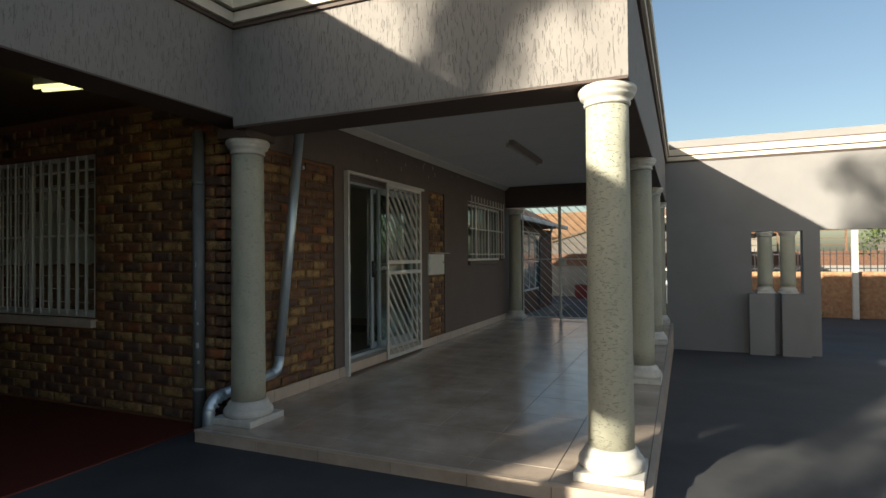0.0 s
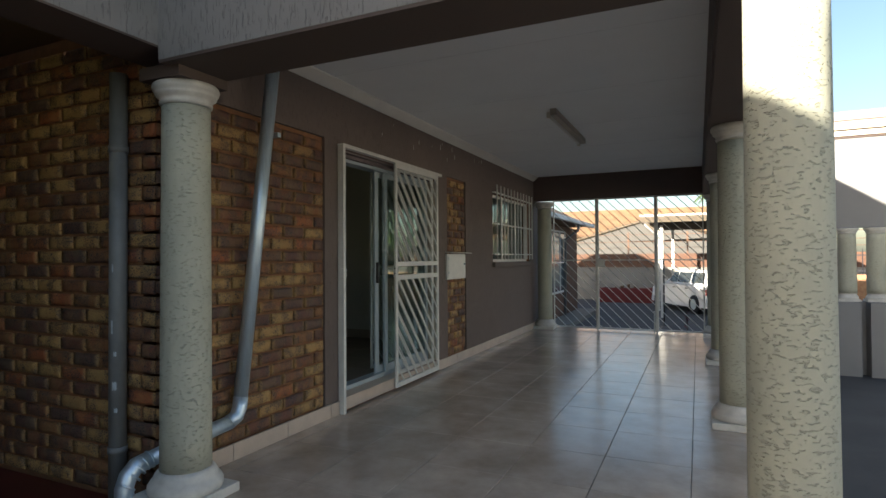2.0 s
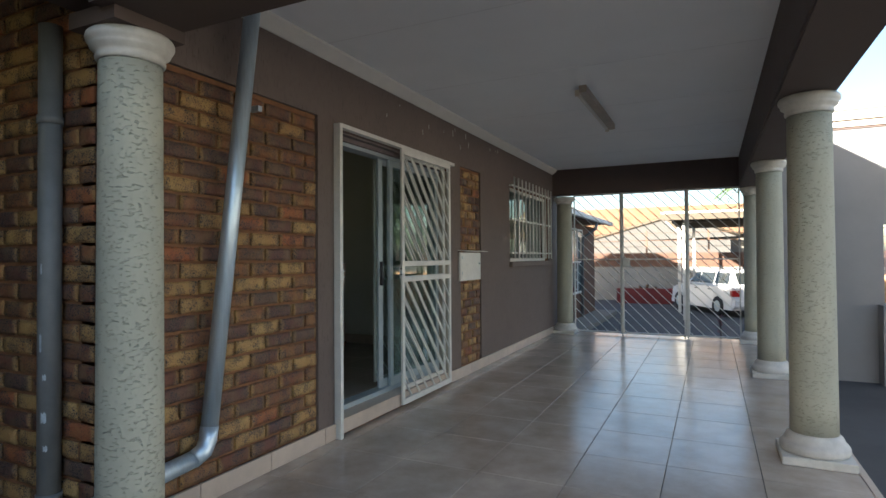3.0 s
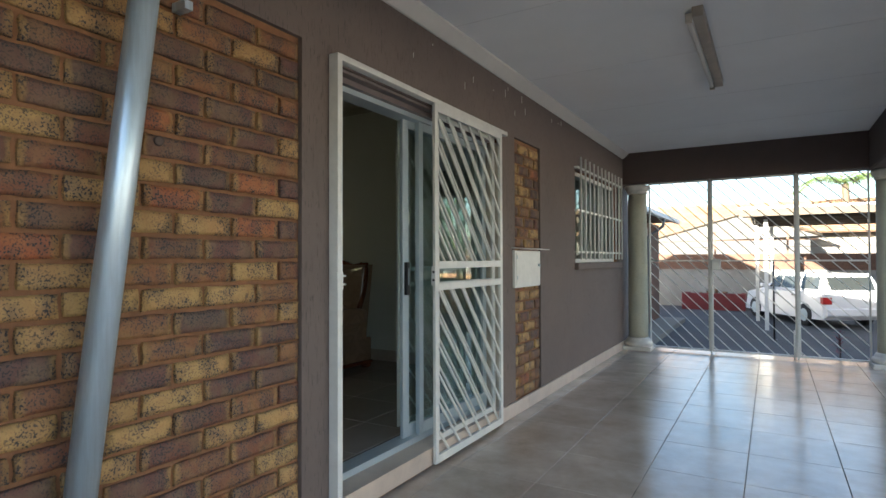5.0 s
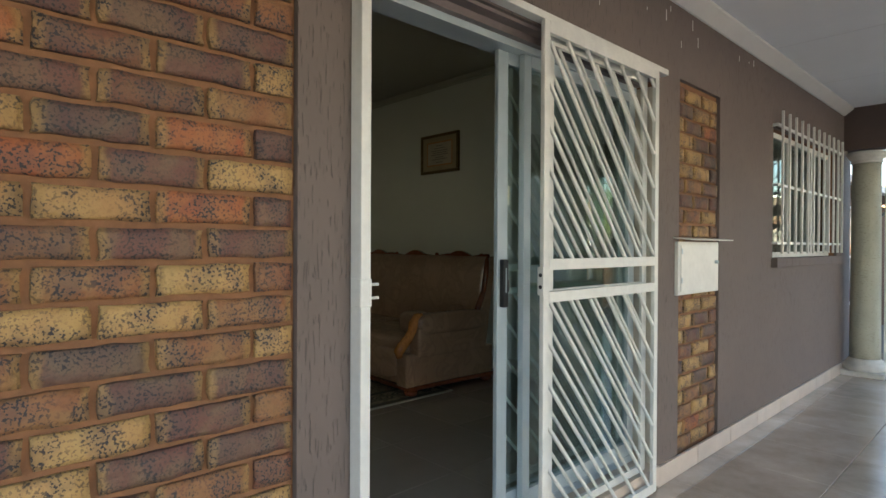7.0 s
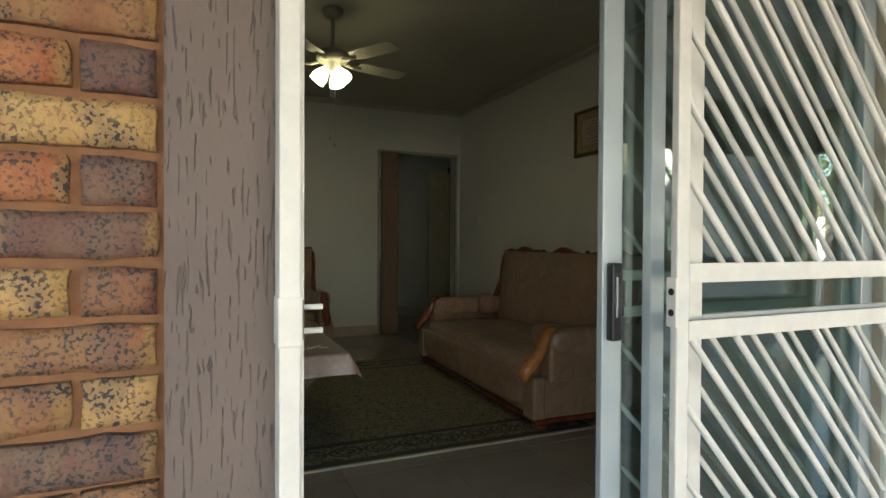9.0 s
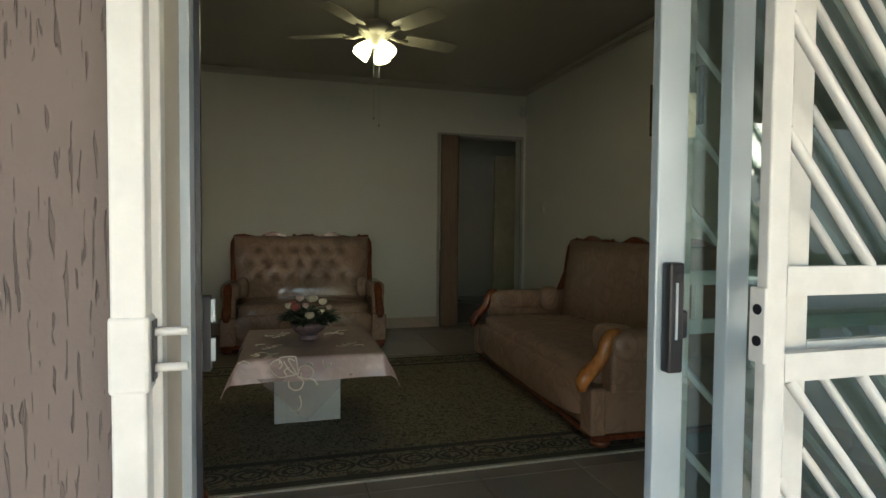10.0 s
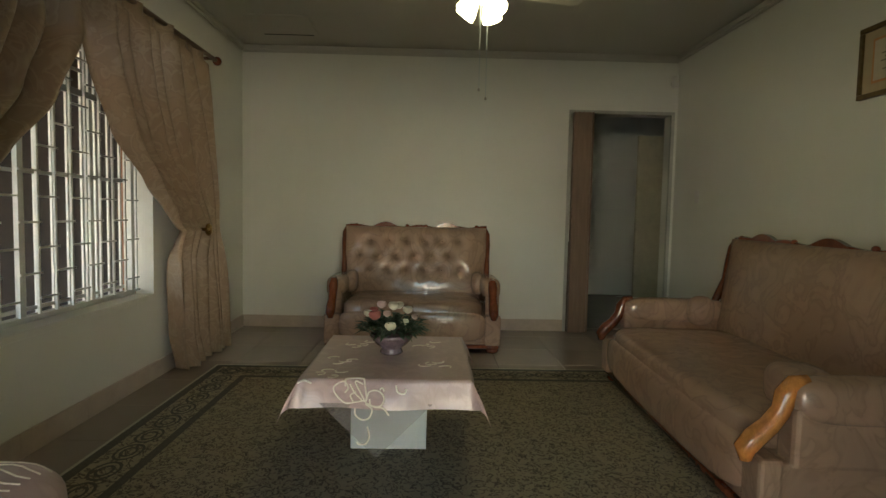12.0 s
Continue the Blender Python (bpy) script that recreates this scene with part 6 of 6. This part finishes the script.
def brick_mesh(length):
    key = round(length, 3)
    if key not in BRICK_MESHES:
        variants = []
        for _ in range(7 if length > 0.2 else 3):
            bm = bmesh.new()
            n, rows = (6 if length > 0.2 else 4), []
            for k in range(4):
                z = (-0.0355, -0.020, 0.020, 0.0355)[k]
                row = []
                for i in range(n + 1):
                    y = -length / 2 + 0.003 + (length - 0.006) * i / n
                    rim = k in (0, 3) or i in (0, n)
                    row.append(bm.verts.new((brick_random.uniform(-0.0095, -0.0045) if rim else brick_random.uniform(-0.0025, 0.0025),
                                             y + brick_random.uniform(-0.0035, 0.0035), z + brick_random.uniform(-0.0028, 0.0028))))
                rows.append(row)
            for a, b in zip(rows, rows[1:]):
                for i in range(n):
                    bm.faces.new((a[i], a[i + 1], b[i + 1], b[i])).smooth = True
            rim = rows[0] + [rows[1][n], rows[2][n]] + rows[3][::-1] + [rows[2][0], rows[1][0]]
            back = [bm.verts.new((-0.034, v.co.y * 1.01, v.co.z * 1.01)) for v in rim]
            for i in range(len(rim)):
                k = (i + 1) % len(rim)
                bm.faces.new((rim[i], back[i], back[k], rim[k]))
            bm.faces.new(back)
            bmesh.ops.recalc_face_normals(bm, faces=bm.faces)
            mesh = bpy.data.meshes.new("brick")
            bm.to_mesh(mesh)
            bm.free()
            mesh.materials.append(BRICK)
            variants.append(mesh)
        BRICK_MESHES[key] = variants
    return brick_random.choice(BRICK_MESHES[key])


def lay(parent, lo, hi, z, start, face):
    """One course from hi down to lo; face gives the pose for a place along the wall."""
    at = hi
    first = True
    while at > lo + 0.02:
        length = start if first else 0.222
        length = min(length, at - lo)
        first = False
        if length > 0.03:
            ob = new("brick", brick_mesh(length))
            ob.matrix_world = face(at - length / 2, z) @ pose(brick_random.uniform(-0.001, 0.004), 0, brick_random.uniform(-0.0015, 0.0015), 0, brick_random.uniform(-0.9, 0.9), brick_random.uniform(-0.5, 0.5))
            ob.parent = parent
        at -= length + 0.010


east_bricks = tagged(new("wall_east_bricks"), label="multicoloured yellow, brown and purple face bricks", category="wall", kind="structure")
strip_bricks = tagged(new("wall_strip_bricks"), label="narrow strip of brown face bricks beside the door", category="wall", kind="structure")
south_bricks = tagged(new("wall_south_bricks"), label="brown and purple face bricks under the carport", category="wall", kind="structure")
for c in range(-2, 24):
    z = 0.11 + 0.085 * c + 0.0375
    odd = c % 2
    lay(east_bricks, -1.64, -0.208, z, 0.222 if odd else 0.106, lambda y, z: pose(0.0, y, z))
    lo_z, hi_z = z - 0.04, z + 0.04
    if c >= 0:
        lay(strip_bricks, 2.108, 2.655, z, 0.222 if odd else 0.106, lambda y, z: pose(-0.004, y, z))
for c in range(-2, 28):
    z = 0.11 + 0.085 * c + 0.0375
    odd = c % 2
    if VZ0 - 0.09 < z < VZ1 + 0.02:
        spans = [(VX1 + 0.01, -0.032), (-4.7, VX0 - 0.01)]
    else:
        spans = [(-3.9, -0.032)]
    for lo, hi in spans:
        lay(south_bricks, lo, hi, z, 0.106 if odd else 0.222, lambda x, z: pose(x, -1.650, z, 0, 0, -90))

# ---- floor tiles and skirting ----
def tiles(parent, name, xs, ys, z, mat, thick=0.012, gap=0.004):
    meshes = {}
    for i in range(len(xs) - 1):
        for j in range(len(ys) - 1):
            w, d = xs[i + 1] - xs[i] - gap, ys[j + 1] - ys[j] - gap
            if w < 0.02 or d < 0.02:
                continue
            key = (round(w, 3), round(d, 3))
            if key not in meshes:
                bm = bmesh.new()
                box(bm, -w / 2, w / 2, -d / 2, d / 2, -thick, 0)
                bmesh.ops.bevel(bm, geom=[e for e in bm.edges if all(v.co.z > -0.001 for v in e.verts)], offset=0.0015, segments=1, affect="EDGES")
                bmesh.ops.recalc_face_normals(bm, faces=bm.faces)
                mesh = bpy.data.meshes.new(name)
                bm.to_mesh(mesh)
                bm.free()
                mesh.materials.append(mat)
                meshes[key] = mesh
            ob = new(name, meshes[key])
            ob.location = ((xs[i] + xs[i + 1]) / 2, (ys[j] + ys[j + 1]) / 2, z)
            ob.parent = parent


porch_floor = tagged(new("porch_floor"), label="glossy mottled beige porcelain tiles with dark joints", category="floor", kind="structure")
tiles(porch_floor, "tile", [0.0, 0.13, 0.62, 1.11, 1.60, 2.075, 2.565, 3.058], [-1.948, -1.75] + [-1.235 + 0.54 * k for k in range(14)] + [6.10], 0.0, PORCH_TILE)
room_floor = tagged(new("room_floor"), label="polished grey-beige room floor tiles", category="floor", kind="structure")
tiles(room_floor, "tile", [-5.38] + [-5.09 + 0.5 * k for k in range(10)] + [-0.25], [-1.41, -1.03] + [-0.53 + 0.5 * k for k in range(7)] + [2.84], FLOOR_IN, ROOM_TILE, 0.008)
riser = tagged(new("porch_riser"), label="beige tiled face of the porch step", category="step", kind="structure")
front = [0.0, 0.57, 1.07, 1.602, 2.097, 2.585, 3.05]
for a, b in zip(front, front[1:]):
    ob = link("tile", box(bmesh.new(), a + 0.002, b - 0.002, -1.974, -1.9505, -0.5, -0.013), PORCH_TILE)
    ob.parent = riser
skirt = tagged(new("skirting_porch"), label="pale beige tile skirting along the house wall", category="skirting", kind="structure")
y = -1.64
while y < 6.0:
    e = min(y + 0.495, 6.0)
    for a, b in ((y, min(e, -0.023)), (max(y, 1.84), e)):
        if b - a > 0.02:
            ob = link("tile", box(bmesh.new(), 0.0065, 0.022, a + 0.0015, b - 0.0015, 0.001, 0.105, bevel=0.002), SKIRT_TILE)
            ob.parent = skirt
    y += 0.497
rskirt = tagged(new("skirting_room"), label="beige tile skirting round the room", category="skirting", kind="structure")
for a, b, c, d in [(IX0 + 0.0005, IX0 + 0.013, -1.40, 0.0), (IX0 + 0.0005, IX0 + 0.013, 0.003, 0.9), (IX0 + 0.0005, IX0 + 0.013, 0.903, 1.768)] + [(x, min(x + 0.497, -0.26), -1.4095, -1.397) for x in [IX0 + 0.014 + 0.5 * k for k in range(11)] if x < -0.3] + \
        [(x, min(x + 0.497, -0.26), 2.827, 2.8395) for x in [IX0 + 0.014 + 0.5 * k for k in range(11)] if x < -0.3]:
    ob = link("tile", box(bmesh.new(), a, b, c, d, FLOOR_IN, FLOOR_IN + 0.115), SKIRT_TILE)
    ob.parent = rskirt
